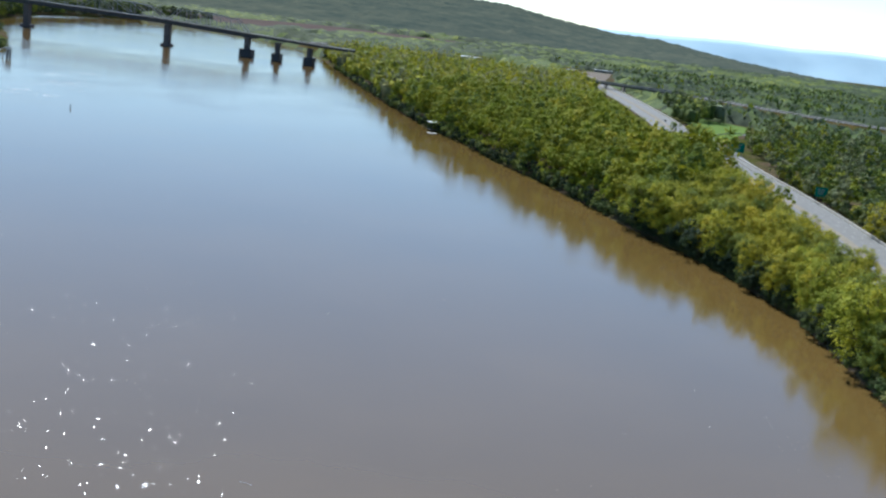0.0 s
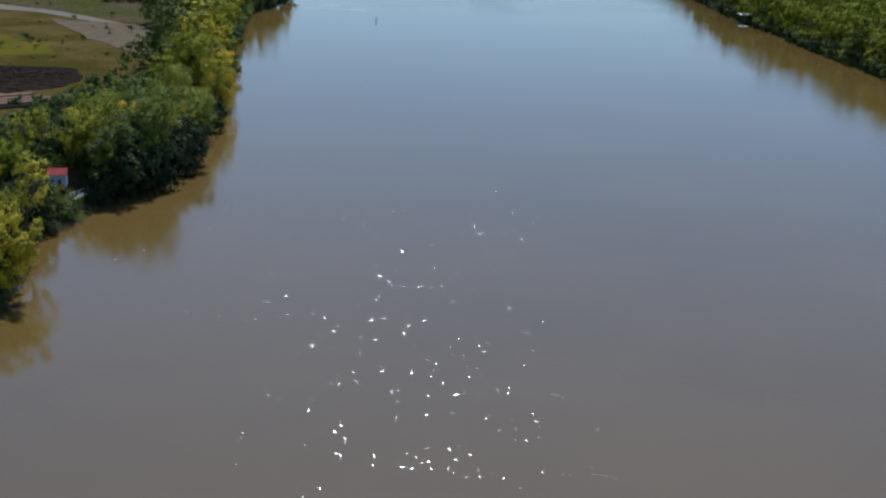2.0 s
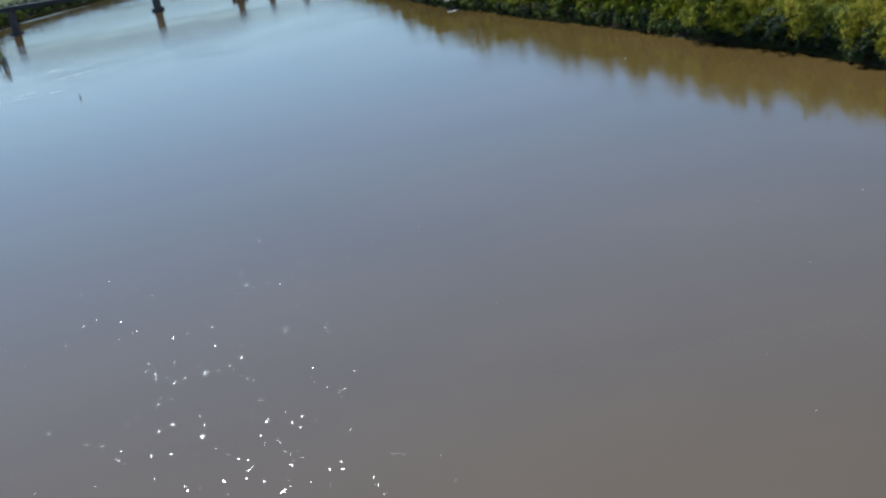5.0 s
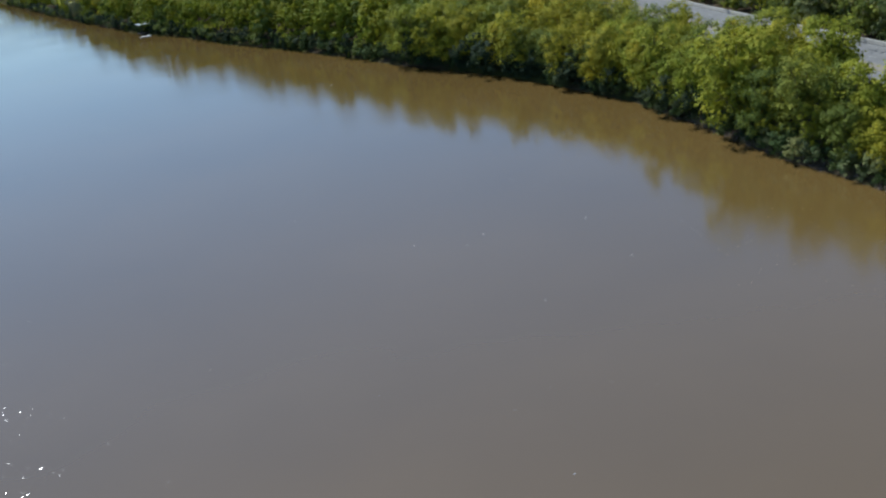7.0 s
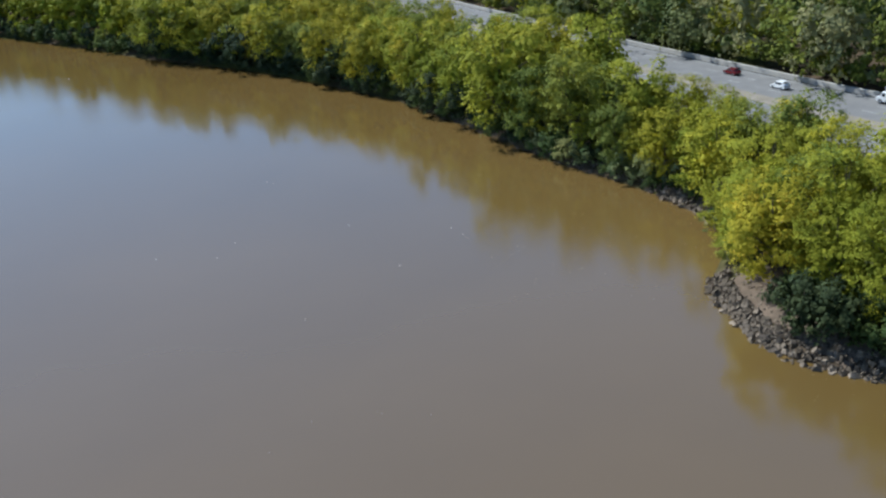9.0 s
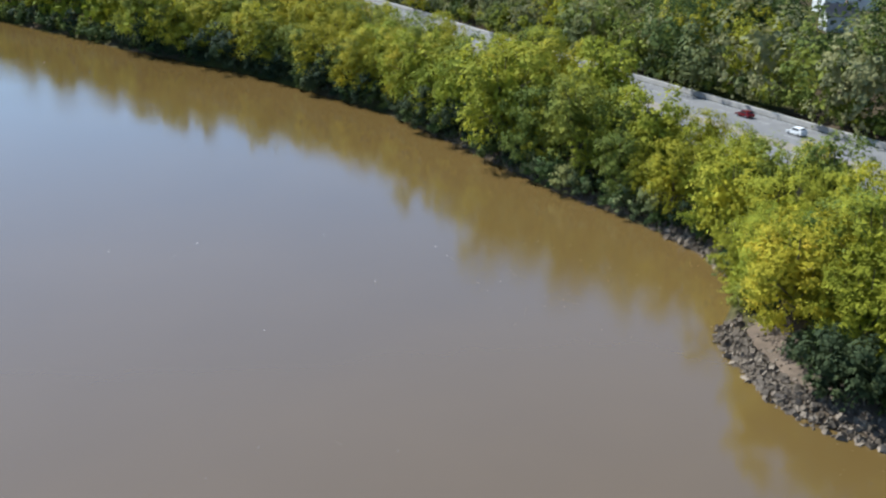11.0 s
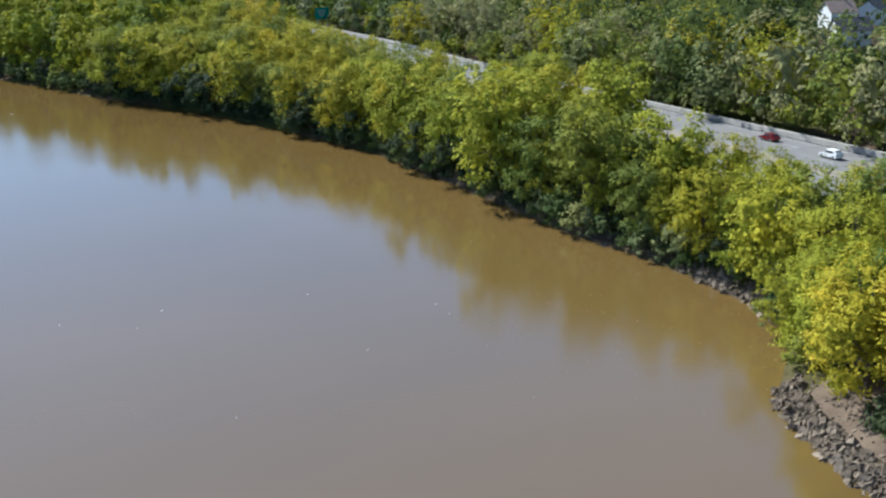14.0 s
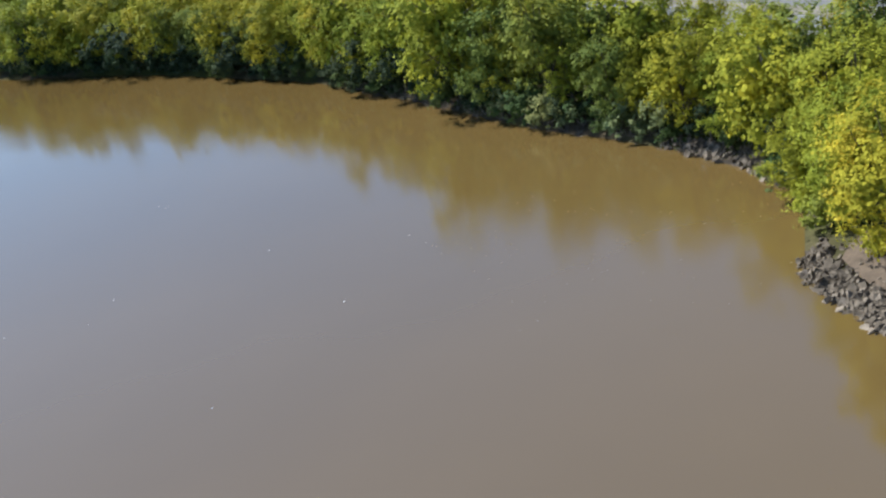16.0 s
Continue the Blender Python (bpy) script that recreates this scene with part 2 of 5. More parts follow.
def water_material():
    """Silty river water: a brown body under a finely ruffled surface with sparse steep wavelets."""
    m, nt, b = material("river_water", 0.9, 0.0, 0.0)
    geo = nt.nodes.new("ShaderNodeNewGeometry")
    silt = noise_fac(nt, 0.012, 4.0, 0.55, space="World")
    body = nt.nodes.new("ShaderNodeBsdfDiffuse")
    nt.links.new(ramp(nt, silt, [(0.3, (0.120, 0.0755, 0.0225)), (0.7, (0.146, 0.092, 0.029))]), body.inputs["Color"])
    swell = node(nt, "ShaderNodeTexNoise", Scale=0.32, Detail=2.0, Roughness=0.45)
    streak = node(nt, "ShaderNodeTexNoise", Scale=0.13, Detail=4.0, Roughness=0.65)
    for n in (swell, streak):
        nt.links.new(geo.outputs["Position"], n.inputs["Vector"])
    b1 = node(nt, "ShaderNodeBump", Strength=1.0, Distance=0.008)
    nt.links.new(swell.outputs["Fac"], b1.inputs["Height"])
    cells = node(nt, "ShaderNodeTexVoronoi", Scale=7.2)
    cells.voronoi_dimensions = "2D"
    nt.links.new(geo.outputs["Position"], cells.inputs["Vector"])
    split = nt.nodes.new("ShaderNodeSeparateColor")
    nt.links.new(cells.outputs["Color"], split.inputs[0])
    some = ramp(nt, split.outputs[2], [(0.9928, (0, 0, 0)), (0.9933, (0.40, 0.40, 0.40)), (0.995, (0.52, 0.52, 0.52)), (1.0, (0.72, 0.72, 0.72))])
    gate = ramp(nt, streak.outputs["Fac"], [(0.45, (0, 0, 0)), (0.50, (1, 1, 1))])
    steep = mix_color(nt, 1.0, some, gate, "MULTIPLY")

    def vector(op, a, c):
        v = nt.nodes.new("ShaderNodeVectorMath")
        v.operation = op
        for k, x in enumerate((a, c)):
            if isinstance(x, tuple):
                v.inputs[k].default_value = x
            elif x is not None:
                nt.links.new(x, v.inputs[k])
        return v.outputs[0]

    tilt = vector("MULTIPLY", vector("SUBTRACT", cells.outputs["Color"], (0.5, 0.5, 0.5)), (0.17, 0.58, 0.0))
    turn = nt.nodes.new("ShaderNodeVectorRotate")
    turn.rotation_type = "Z_AXIS"
    turn.inputs["Angle"].default_value = radians(SUN_AZ)
    nt.links.new(tilt, turn.inputs["Vector"])
    tilt = turn.outputs[0]
    facet = vector("NORMALIZE", vector("ADD", vector("MULTIPLY", tilt, steep), b1.outputs[0]), None)
    gloss = nt.nodes.new("ShaderNodeBsdfGlossy")
    gloss.distribution = "BECKMANN"
    where = nt.nodes.new("ShaderNodeSeparateXYZ")
    nt.links.new(geo.outputs["Position"], where.inputs[0])
    reach = nt.nodes.new("ShaderNodeMapRange")
    for k, x in (("From Min", 420.0), ("From Max", 1150.0), ("To Min", 0.115), ("To Max", 0.15)):
        reach.inputs[k].default_value = x
    nt.links.new(where.outputs["Y"], reach.inputs["Value"])
    ruffled = nt.nodes.new("ShaderNodeMath")
    ruffled.operation = "MULTIPLY_ADD"
    ruffled.inputs[1].default_value = 0.19
    nt.links.new(steep, ruffled.inputs[0])
    wind = node(nt, "ShaderNodeTexNoise", Scale=0.016, Detail=5.0, Roughness=0.6, Distortion=0.6)
    nt.links.new(geo.outputs["Position"], wind.inputs["Vector"])
    breeze = nt.nodes.new("ShaderNodeMapRange")
    for k, x in (("From Min", 0.35), ("From Max", 0.65), ("To Min", -0.035), ("To Max", 0.045)):
        breeze.inputs[k].default_value = x
    nt.links.new(wind.outputs["Fac"], breeze.inputs["Value"])
    calm = nt.nodes.new("ShaderNodeMath")
    calm.operation = "ADD"
    nt.links.new(reach.outputs[0], calm.inputs[0])
    nt.links.new(breeze.outputs[0], calm.inputs[1])
    nt.links.new(calm.outputs[0], ruffled.inputs[2])
    nt.links.new(ruffled.outputs[0], gloss.inputs["Roughness"])
    nt.links.new(facet, gloss.inputs["Normal"])
    fres = node(nt, "ShaderNodeFresnel", IOR=2.30)
    nt.links.new(b1.outputs[0], fres.inputs["Normal"])
    ms = nt.nodes.new("ShaderNodeMixShader")
    nt.links.new(fres.outputs[0], ms.inputs[0])
    nt.links.new(body.outputs[0], ms.inputs[1])
    nt.links.new(gloss.outputs[0], ms.inputs[2])
    nt.links.new(ms.outputs[0], nt.nodes["Material Output"].inputs["Surface"])
    nt.nodes.remove(b)
    return m


FIELD_GRASS = meadow_material("field_grass", (0.060, 0.050, 0.012), (0.105, 0.076, 0.028), (0.100, 0.066, 0.038))
BRIGHT_GRASS = meadow_material("bright_grass", (0.084, 0.080, 0.012), (0.118, 0.100, 0.018), (0.090, 0.070, 0.024))
GROUND, WATER = ground_material(), water_material()


# ---------------------------------------------------------------- mesh helpers
def mesh_of(name, verts, faces, mats, index=None):
    me = bpy.data.meshes.new(name)
    me.from_pydata([tuple(v) for v in verts], [], [tuple(f) for f in faces])
    for m in mats if isinstance(mats, (list, tuple)) else [mats]:
        me.materials.append(m)
    if index is not None:
        me.polygons.foreach_set("material_index", np.asarray(index, dtype=np.int32))
    me.update()
    return me


def quads_mesh(name, corners, mats, index=None):
    """A mesh of loose four-cornered leaves; corners: (n, 4, 3)."""
    n = len(corners)
    me = bpy.data.meshes.new(name)
    me.vertices.add(n * 4)
    me.vertices.foreach_set("co", np.ascontiguousarray(corners, dtype=np.float32).ravel())
    me.loops.add(n * 4)
    me.loops.foreach_set("vertex_index", np.arange(n * 4, dtype=np.int32))
    me.polygons.add(n)
    me.polygons.foreach_set("loop_start", np.arange(0, n * 4, 4, dtype=np.int32))
    me.polygons.foreach_set("loop_total", np.full(n, 4, dtype=np.int32))
    for m in mats:
        me.materials.append(m)
    if index is not None:
        me.polygons.foreach_set("material_index", np.asarray(index, dtype=np.int32))
    me.update(calc_edges=True)
    return me


def part(name, mesh, parent=None, label="", mat=None):
    """Links a mesh or bmesh as one object, under a thing or a part."""
    if isinstance(mesh, bmesh.types.BMesh):
        me = bpy.data.meshes.new(name)
        mesh.to_mesh(me)
        mesh.free()
        if mat:
            me.materials.append(mat)
        mesh = me
    ob = new(name, mesh)
    ob.parent = parent
    if label:
        ob["label"] = label
    return ob


def thing(name, m, label, category, group="", kind=""):
    ob = new(name)
    ob.empty_display_size = 0.5
    ob.matrix_world = m
    return tagged(ob, label, category, group, kind)


def box(bm, sx, sy, sz, x=0.0, y=0.0, z=0.0, bevel=0.0, turn=None):
    """Adds a box of that size whose centre is at x, y, z."""
    made = bmesh.ops.create_cube(bm, size=1.0)["verts"]
    bmesh.ops.scale(bm, vec=(sx, sy, sz), verts=made)
    if bevel:
        edges = list({e for v in made for e in v.link_edges})
        made = list({v for f in bmesh.ops.bevel(bm, geom=edges, offset=bevel, segments=2, affect="EDGES")["faces"] for v in f.verts} | {v for v in made if v.is_valid})
    if turn is not None:
        bmesh.ops.rotate(bm, cent=(0, 0, 0), matrix=turn, verts=made)
    bmesh.ops.translate(bm, vec=(x, y, z), verts=made)
    return made


def one_box(*a, **k):
    bm = bmesh.new()
    box(bm, *a, **k)
    return bm


def beam(bm, a, b, w, h=None):
    """A straight bar from a to b."""
    a, b = Vector(a), Vector(b)
    d = b - a
    made = bmesh.ops.create_cube(bm, size=1.0)["verts"]
    bmesh.ops.scale(bm, vec=(w, h or w, d.length), verts=made)
    bmesh.ops.transform(bm, matrix=Matrix.Translation((a + b) / 2) @ d.to_track_quat("Z", "Y").to_matrix().to_4x4(), verts=made)


def cyl(bm, r, h, x=0.0, y=0.0, z=0.0, n=12, r2=None, axis="Z"):
    m = {"Z": Matrix.Identity(4), "X": Matrix.Rotation(radians(90), 4, "Y"), "Y": Matrix.Rotation(radians(90), 4, "X")}[axis]
    bmesh.ops.create_cone(bm, cap_ends=True, segments=n, radius1=r, radius2=r if r2 is None else r2, depth=h, matrix=Matrix.Translation((x, y, z)) @ m)


# ---------------------------------------------------------------- the plan of the place
RIGHT = np.array([(-400, 150), (-100, 130), (60, 108), (100, 98), (130, 91), (147, 85.2), (152, 83.0), (156.4, 81.9), (162, 82.3), (171.7, 85.9), (176.5, 87.8), (180, 91), (186, 98), (193, 103.4), (203, 107), (215, 107.4), (226, 106.9), (241, 105.4), (260, 105.9), (275, 106.7), (300, 106.3), (320, 106.2), (347, 101), (380, 94.5), (405, 87.5), (446, 72.5), (490, 60.5), (560, 38.5), (600, 23), (664, 6), (735, -20), (858, -52), (1000, -87), (1200, -132), (1260, -148), (1520, -200), (1700, -262), (1900, -400), (2010, -560), (2060, -680), (2085, -1600), (2095, -5200)])
LEFT = np.array([(-400, -125), (0, -108), (60, -112), (100, -115), (128, -119), (142, -121), (160, -123), (180, -137), (196, -141), (213, -141.5), (220, -145.5), (229, -148), (241, -147), (255, -148.5), (268, -151), (300, -160), (330, -172), (386, -194), (424, -213), (465, -233), (545, -268), (600, -289), (670, -298), (686, -302), (700, -330), (800, -392), (900, -400), (990, -412), (1200, -500), (1400, -610), (1690, -656), (1950, -628), (2050, -600), (2080, -900), (2095, -5200)])
ROAD = np.array([(-400, 165), (60, 143), (150, 141.5), (222, 142), (305, 146), (397, 153), (425, 156.5), (480, 160), (550, 163), (640, 165), (760, 167), (900, 171), (1000, 176), (1150, 180), (1400, 182), (1700, 183), (2300, 170)])


def xr(y):
    return np.interp(y, RIGHT[:, 0], RIGHT[:, 1])


def xl(y):
    return np.interp(y, LEFT[:, 0], LEFT[:, 1])


def xc(y):
    return np.interp(y, ROAD[:, 0], ROAD[:, 1])


def land(x, y):
    """Height of the ground over the river's level."""
    x, y = np.asarray(x, float), np.asarray(y, float)
    dr = (x - xr(y)) * np.where(y > 1650, 0.35, np.where((y > 176) & (y < 200), 0.6, 0.93))
    dl = (xl(y) - x) * np.where(y > 1450, 0.4, 0.9)
    road_fill = 7.9 - np.maximum(0, xc(y) - 15.6 - x) * 0.45
    low = np.exp(-(((x - 93) / 16.0) ** 2 + ((y - 166) / 22.0) ** 2))
    zr = np.interp(dr, [-12, 0, 2, 6, 16, 30], [-4, 0, 1.0, 2.6, 5.2, 7.9]) * np.where(dr > 0, 1 - 0.25 * low, 1)
    zr = np.where((dr > 1) & (y < 2300), np.maximum(zr, np.minimum(road_fill, 7.9)), zr)
    hollow = np.exp(-(((x + 152) / 9.0) ** 2 + ((y - 223) / 9.0) ** 2))
    zl = np.interp(dl, [-12, 0, 2.5, 8, 20], [-4, 0, 1.6, 4.2, 6.0]) * np.where(dl > 0, 1 - 0.55 * hollow, 1)
    return np.where(dr > dl, zr, zl)


# ---------------------------------------------------------------- ground and river
def axis_of(*runs):
    out = []
    for a, b, step in runs:
        out += list(np.arange(a, b, step))
    return np.array(out + [runs[-1][1]], float)


GX = axis_of((-4900, -1500, 170), (-1500, -700, 40), (-700, -340, 12), (-340, -100, 4), (-100, 76, 16), (76, 128, 1.6), (128, 200, 6), (200, 700, 25), (700, 4900, 150))
GY = axis_of((-600, 60, 60), (60, 140, 8), (140, 236, 1.6), (236, 520, 5), (520, 1000, 12), (1000, 2200, 30), (2200, 4900, 75))
gx, gy = np.meshgrid(GX, GY)
gz = land(gx, gy)
rough = np.vectorize(lambda a, b: noise.noise(Vector((a * 0.11, b * 0.11, 0.3))))(gx, gy)
gz = gz + rough * np.clip(gz, 0, 1) * 0.25 * (np.abs(gx - xc(gy)) > 22) * (gx > -165)
gz = np.where(np.abs(gx - xc(gy)) < 22, np.minimum(gz, 7.9), gz)
nx, ny = len(GX), len(GY)
ids = np.arange(nx * ny).reshape(ny, nx)
gf = np.stack([ids[:-1, :-1], ids[:-1, 1:], ids[1:, 1:], ids[1:, :-1]], -1).reshape(-1, 4)
gmesh = mesh_of("ground", np.stack([gx, gy, gz], -1).reshape(-1, 3), gf.tolist(), [GROUND])
gmesh.polygons.foreach_set("use_smooth", np.ones(len(gf), dtype=bool))
tagged(new("ground", gmesh), "earth and grass banks and fields beside the river", "ground", kind="structure")
wv = [(-4900, -600, 0), (4900, -600, 0), (4900, 2100, 0), (-4900, 2100, 0)]
tagged(new("water", mesh_of("water", wv, [(0, 1, 2, 3)], WATER)), "broad calm river, brown with silt, mirroring the sky", "river", kind="structure")


def hills(name, y0, profile, depth, rows, mat, label, bumps):
    """A long range of hills: rows of ground from its foot up to the crest, with spurs and tree tops, and a back slope."""
    xs = np.arange(profile[0][0], profile[-1][0] + 1, 13.0 if bumps > 2 else 26.0)
    px, pz = zip(*profile)
    h = np.interp(xs, px, pz)
    v = []
    for r in range(rows + 1):
        u = r / rows
        for x, z in zip(xs, h):
            spur = noise.fractal(Vector((x * 0.0035, u * 1.4, y0 * 0.01)), 1.0, 2.0, 4)
            tops = noise.noise(Vector((x * 0.05, u * 23.0, 3.0)))
            v.append((float(x), y0 - depth * (1 - u) + spur * 60 * (1 - u), max(0.0, z * (u ** 0.85) * (1 + 0.16 * spur * (1 - u)) + tops * bumps * min(1, u * 4))))
    v += [(x, y0 + 180, 0) for x in xs]
    n = len(xs)
    f = [(r * n + i, r * n + i + 1, (r + 1) * n + i + 1, (r + 1) * n + i) for r in range(rows + 1) for i in range(n - 1)]
    me = mesh_of(name, v, f, mat)
    me.polygons.foreach_set("use_smooth", np.ones(len(f), dtype=bool))
    tagged(new(name, me), label, "hills", kind="structure")


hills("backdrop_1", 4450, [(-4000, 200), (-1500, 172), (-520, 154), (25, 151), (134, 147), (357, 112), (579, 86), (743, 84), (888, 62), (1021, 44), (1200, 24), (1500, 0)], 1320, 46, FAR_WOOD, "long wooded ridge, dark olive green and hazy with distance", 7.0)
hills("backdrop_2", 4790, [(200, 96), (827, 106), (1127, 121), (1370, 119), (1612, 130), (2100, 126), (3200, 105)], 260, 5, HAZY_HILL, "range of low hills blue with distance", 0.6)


def sheet(name, pts, z, mat, label, category, thick=0.3):
    """A flat field or yard with a low edge."""
    bm = bmesh.new()
    f = bm.faces.new([bm.verts.new((x, y, z)) for x, y in pts])
    ext = bmesh.ops.extrude_face_region(bm, geom=[f])
    bmesh.ops.translate(bm, vec=(0, 0, -thick), verts=[g for g in ext["geom"] if isinstance(g, bmesh.types.BMVert)])
    bmesh.ops.recalc_face_normals(bm, faces=bm.faces)
    return tagged(part(name, bm, mat=mat), label, category, kind="structure")


def wavy(pts, amp=3.0, step=9.0):
    """A closed outline with uneven edges."""
    out = []
    for (x0, y0), (x1, y1) in zip(pts, pts[1:] + pts[:1]):
        n = max(1, int(math.hypot(x1 - x0, y1 - y0) / step))
        for i in range(n):
            x, y = x0 + (x1 - x0) * i / n, y0 + (y1 - y0) * i / n
            out.append((x + amp * noise.noise(Vector((x * 0.07, y * 0.07, 1))), y + amp * noise.noise(Vector((x * 0.07, y * 0.07, 7)))))
    return out


FIELD_L = [(-760, 640), (-480, 560), (-360, 505), (-262, 470), (-226, 410), (-214, 340), (-212, 290), (-205, 262), (-262, 200), (-760, 200)]
sheet("field_1", wavy(FIELD_L), 6.05, FIELD_GRASS, "rough olive meadow with dry patches behind the trees", "field")
sheet("field_2", wavy([(-640, 560), (-560, 500), (-390, 395), (-300, 352), (-262, 372), (-310, 420), (-420, 400), (-520, 330), (-640, 330)][0:4] + [(-262, 372), (-282, 402), (-350, 420)], 7, 5), 6.12, BRIGHT_GRASS, "bright yellow-green grass strip in the meadow", "grass")
sheet("field_3", wavy([(-300, 322), (-262, 344), (-238, 352), (-221, 332), (-222, 312), (-248, 262), (-285, 245), (-330, 270)], 5, 3.5), 6.2, BLACK_SOIL, "dark freshly turned soil strip", "soil")
sheet("field_4", wavy([(-640, 678), (-478, 602), (-472, 594), (-500, 585), (-640, 655)], 1.5), 6.16, GRAVEL, "pale gravel road beside the meadow", "road")
sheet("field_5", wavy([(-500, 575), (-440, 548), (-395, 512), (-345, 500), (-300, 478), (-270, 462), (-268, 458), (-300, 470), (-350, 490), (-398, 492), (-392, 450), (-345, 376), (-372, 376), (-425, 440), (-470, 530)], 2), 6.18, GRAVEL, "pale gravel track and yard", "track")
sheet("field_6", wavy([(-330, 470), (-290, 476), (-245, 452), (-228, 415), (-236, 392), (-262, 410), (-300, 440)], 4), 6.22, DRY_DIRT, "dry brown bare earth at the meadow's edge", "soil")
sheet("field_7", wavy([(-900, 2150), (-420, 2095), (-345, 2095), (-290, 2250), (-170, 2380), (-40, 2560), (80, 3100), (-46, 3080), (-203, 3050), (-366, 3080), (-487, 2880), (-580, 2640), (-900, 2520)], 20, 60), 8.6, FAR_FIELD, "wide greyish brown stubble field beyond the bend", "field")
sheet("field_8", wavy([(420, 560), (520, 560), (760, 560), (900, 640), (900, 760), (520, 760), (430, 640)], 8, 30), 8.1, MOWN_GRASS, "mown bright green lawn behind the houses", "lawn")
sheet("field_9", wavy([(186, 800), (205, 840), (240, 930), (262, 1010), (232, 1060), (205, 1010), (190, 900)], 3, 15), 8.12, MOWN_GRASS, "mown green slip between highway and ramp", "grass")
sheet("field_10", wavy([(165, 1520), (200, 1600), (262, 1990), (215, 1990), (168, 1780)], 5, 40), 8.3, GRAVEL, "pale paved lot beyond the overpass", "lot")


# ---------------------------------------------------------------- highway
def ribbon(pts, offs, z, thick=0.25):
    """A strip along a line of (x, y); offs: its two edges' offsets to the right of the line."""
    p = np.asarray(pts, float)
    d = np.gradient(p, axis=0)
    d /= np.linalg.norm(d, axis=1)[:, None]
    nrm = np.stack([d[:, 1], -d[:, 0]], 1)
    a, b = p + nrm * offs[0], p + nrm * offs[1]
    zz = np.full((len(p), 1), z) if np.isscalar(z) else np.asarray(z, float)[:, None]
    v = np.concatenate([np.hstack([a, zz]), np.hstack([b, zz]), np.hstack([b, zz - thick]), np.hstack([a, zz - thick])])
    n = len(p)
    f = [(s * n + i, ((s + 1) % 4) * n + i, ((s + 1) % 4) * n + i + 1, s * n + i + 1) for s in range(4) for i in range(n - 1)]
    f += [(0, 3 * n, 2 * n, n), (n - 1, 2 * n - 1, 3 * n - 1, 4 * n - 1)]
    return v, f


def line_pts(y0, y1, step):
    ys = np.arange(y0, y1 + step / 2, step)
    return [(float(xc(y)), float(y)) for y in ys]


MAIN = line_pts(40, 2000, 8)


def strip(name, pts, offs, z, mat, label, category, kind="structure", thick=0.25):
    v, f = ribbon(pts, offs, z, thick)
    return tagged(new(name, mesh_of(name, v, f, mat)), label, category, kind=kind)


strip("road_1", MAIN, (-14.2, -2.0), 8.06, ASPHALT, "grey asphalt carriageway of the riverside highway", "highway")
strip("road_2", MAIN, (2.0, 14.2), 8.06, ASPHALT, "grey asphalt carriageway with worn lane dashes", "highway")
strip("median", MAIN, (-2.0, 2.0), 8.14, MEDIAN, "pale tan gravel median between the carriageways", "median")
strip("barrier_1", MAIN, (14.2, 14.8), 9.15, PALE_CONCRETE, "pale concrete barrier along the highway's edge", "barrier", thick=1.0)
strip("verge", MAIN, (14.75, 17.6), 8.12, FIELD_GRASS, "dry olive grass verge behind the barrier", "verge")
strip("barrier_3", MAIN, (-14.6, -14.3), 8.7, CONCRETE, "pale barrier on the river side of the highway", "barrier", thick=0.8)
RAMP = [(178, 640), (180, 680), (184, 730), (190, 780), (198, 840), (212, 885), (232, 915), (262, 930), (300, 935)]
strip("road_3", RAMP, (-4.0, 4.0), 8.1, ASPHALT, "pale asphalt ramp curving away from the highway", "ramp")
strip("barrier_4", RAMP, (-4.6, -4.3), 8.8, CONCRETE, "pale rail along the ramp", "barrier", thick=0.8)


def lane_lines():
    v, f = [], []

    def add(pts, offs, z):
        a, b = ribbon(pts, offs, z, 0.012)
        f.extend([tuple(i + len(v) for i in q) for q in b])
        v.extend([tuple(p) for p in a])

    for o in (-2.4, 13.4):
        add(line_pts(60, 900, 10), (o - 0.12, o + 0.12), 8.074)
    for o in (-9.6, -6.0, 5.9, 9.7):
        for y in np.arange(70, 700, 12.2):
            add(line_pts(y, y + 3.6, 1.8), (o - 0.16, o + 0.16), 8.074)
    return mesh_of("lane_markings", v, f, LINE_PAINT)


tagged(new("lane_markings", lane_lines()), "worn white lane lines on the asphalt", "road marking", kind="structure")
# the road that crosses over the highway
OVER = [(-220, 1600), (-60, 1530), (42, 1487), (144, 1452), (240, 1412), (300, 1330), (373, 1220), (520, 1080)]
ox, oy = np.array(OVER).T
oy2 = np.linspace(0, len(OVER) - 1, 60)
OV = list(zip(np.interp(oy2, range(len(OVER)), ox), np.interp(oy2, range(len(OVER)), oy)))
over = thing("overpass", Matrix.Identity(4), "two parallel dark steel girder overpasses with pale parapets", "overpass", kind="structure")
for off in (-16, 10):
    v, f = ribbon(OV, (off - 5.5, off + 5.5), 15.2, 0.5)
    part("deck", mesh_of("deck", v, f, ASPHALT), over)
    for o in (off - 5.8, off + 5.5):
        v, f = ribbon([p for p in OV if 60 < p[0] < 290], (o, o + 0.35), 16.0, 0.8)
        part("parapet", mesh_of("parapet", v, f, CONCRETE), over, "pale concrete parapet")
    v, f = ribbon([p for p in OV if 90 < p[0] < 262], (off - 4.5, off + 4.5), 14.7, 1.5)
    part("girder", mesh_of("girder", v, f, STEEL_DARK), over, "dark steel girder")
for px, py in ((160, 1446), (183, 1437), (205, 1428)):
    part("pier", one_box(2.0, 22.0, 5.6, px, py, 10.5, 0.1, None), over, "concrete pier", mat=CONCRETE)


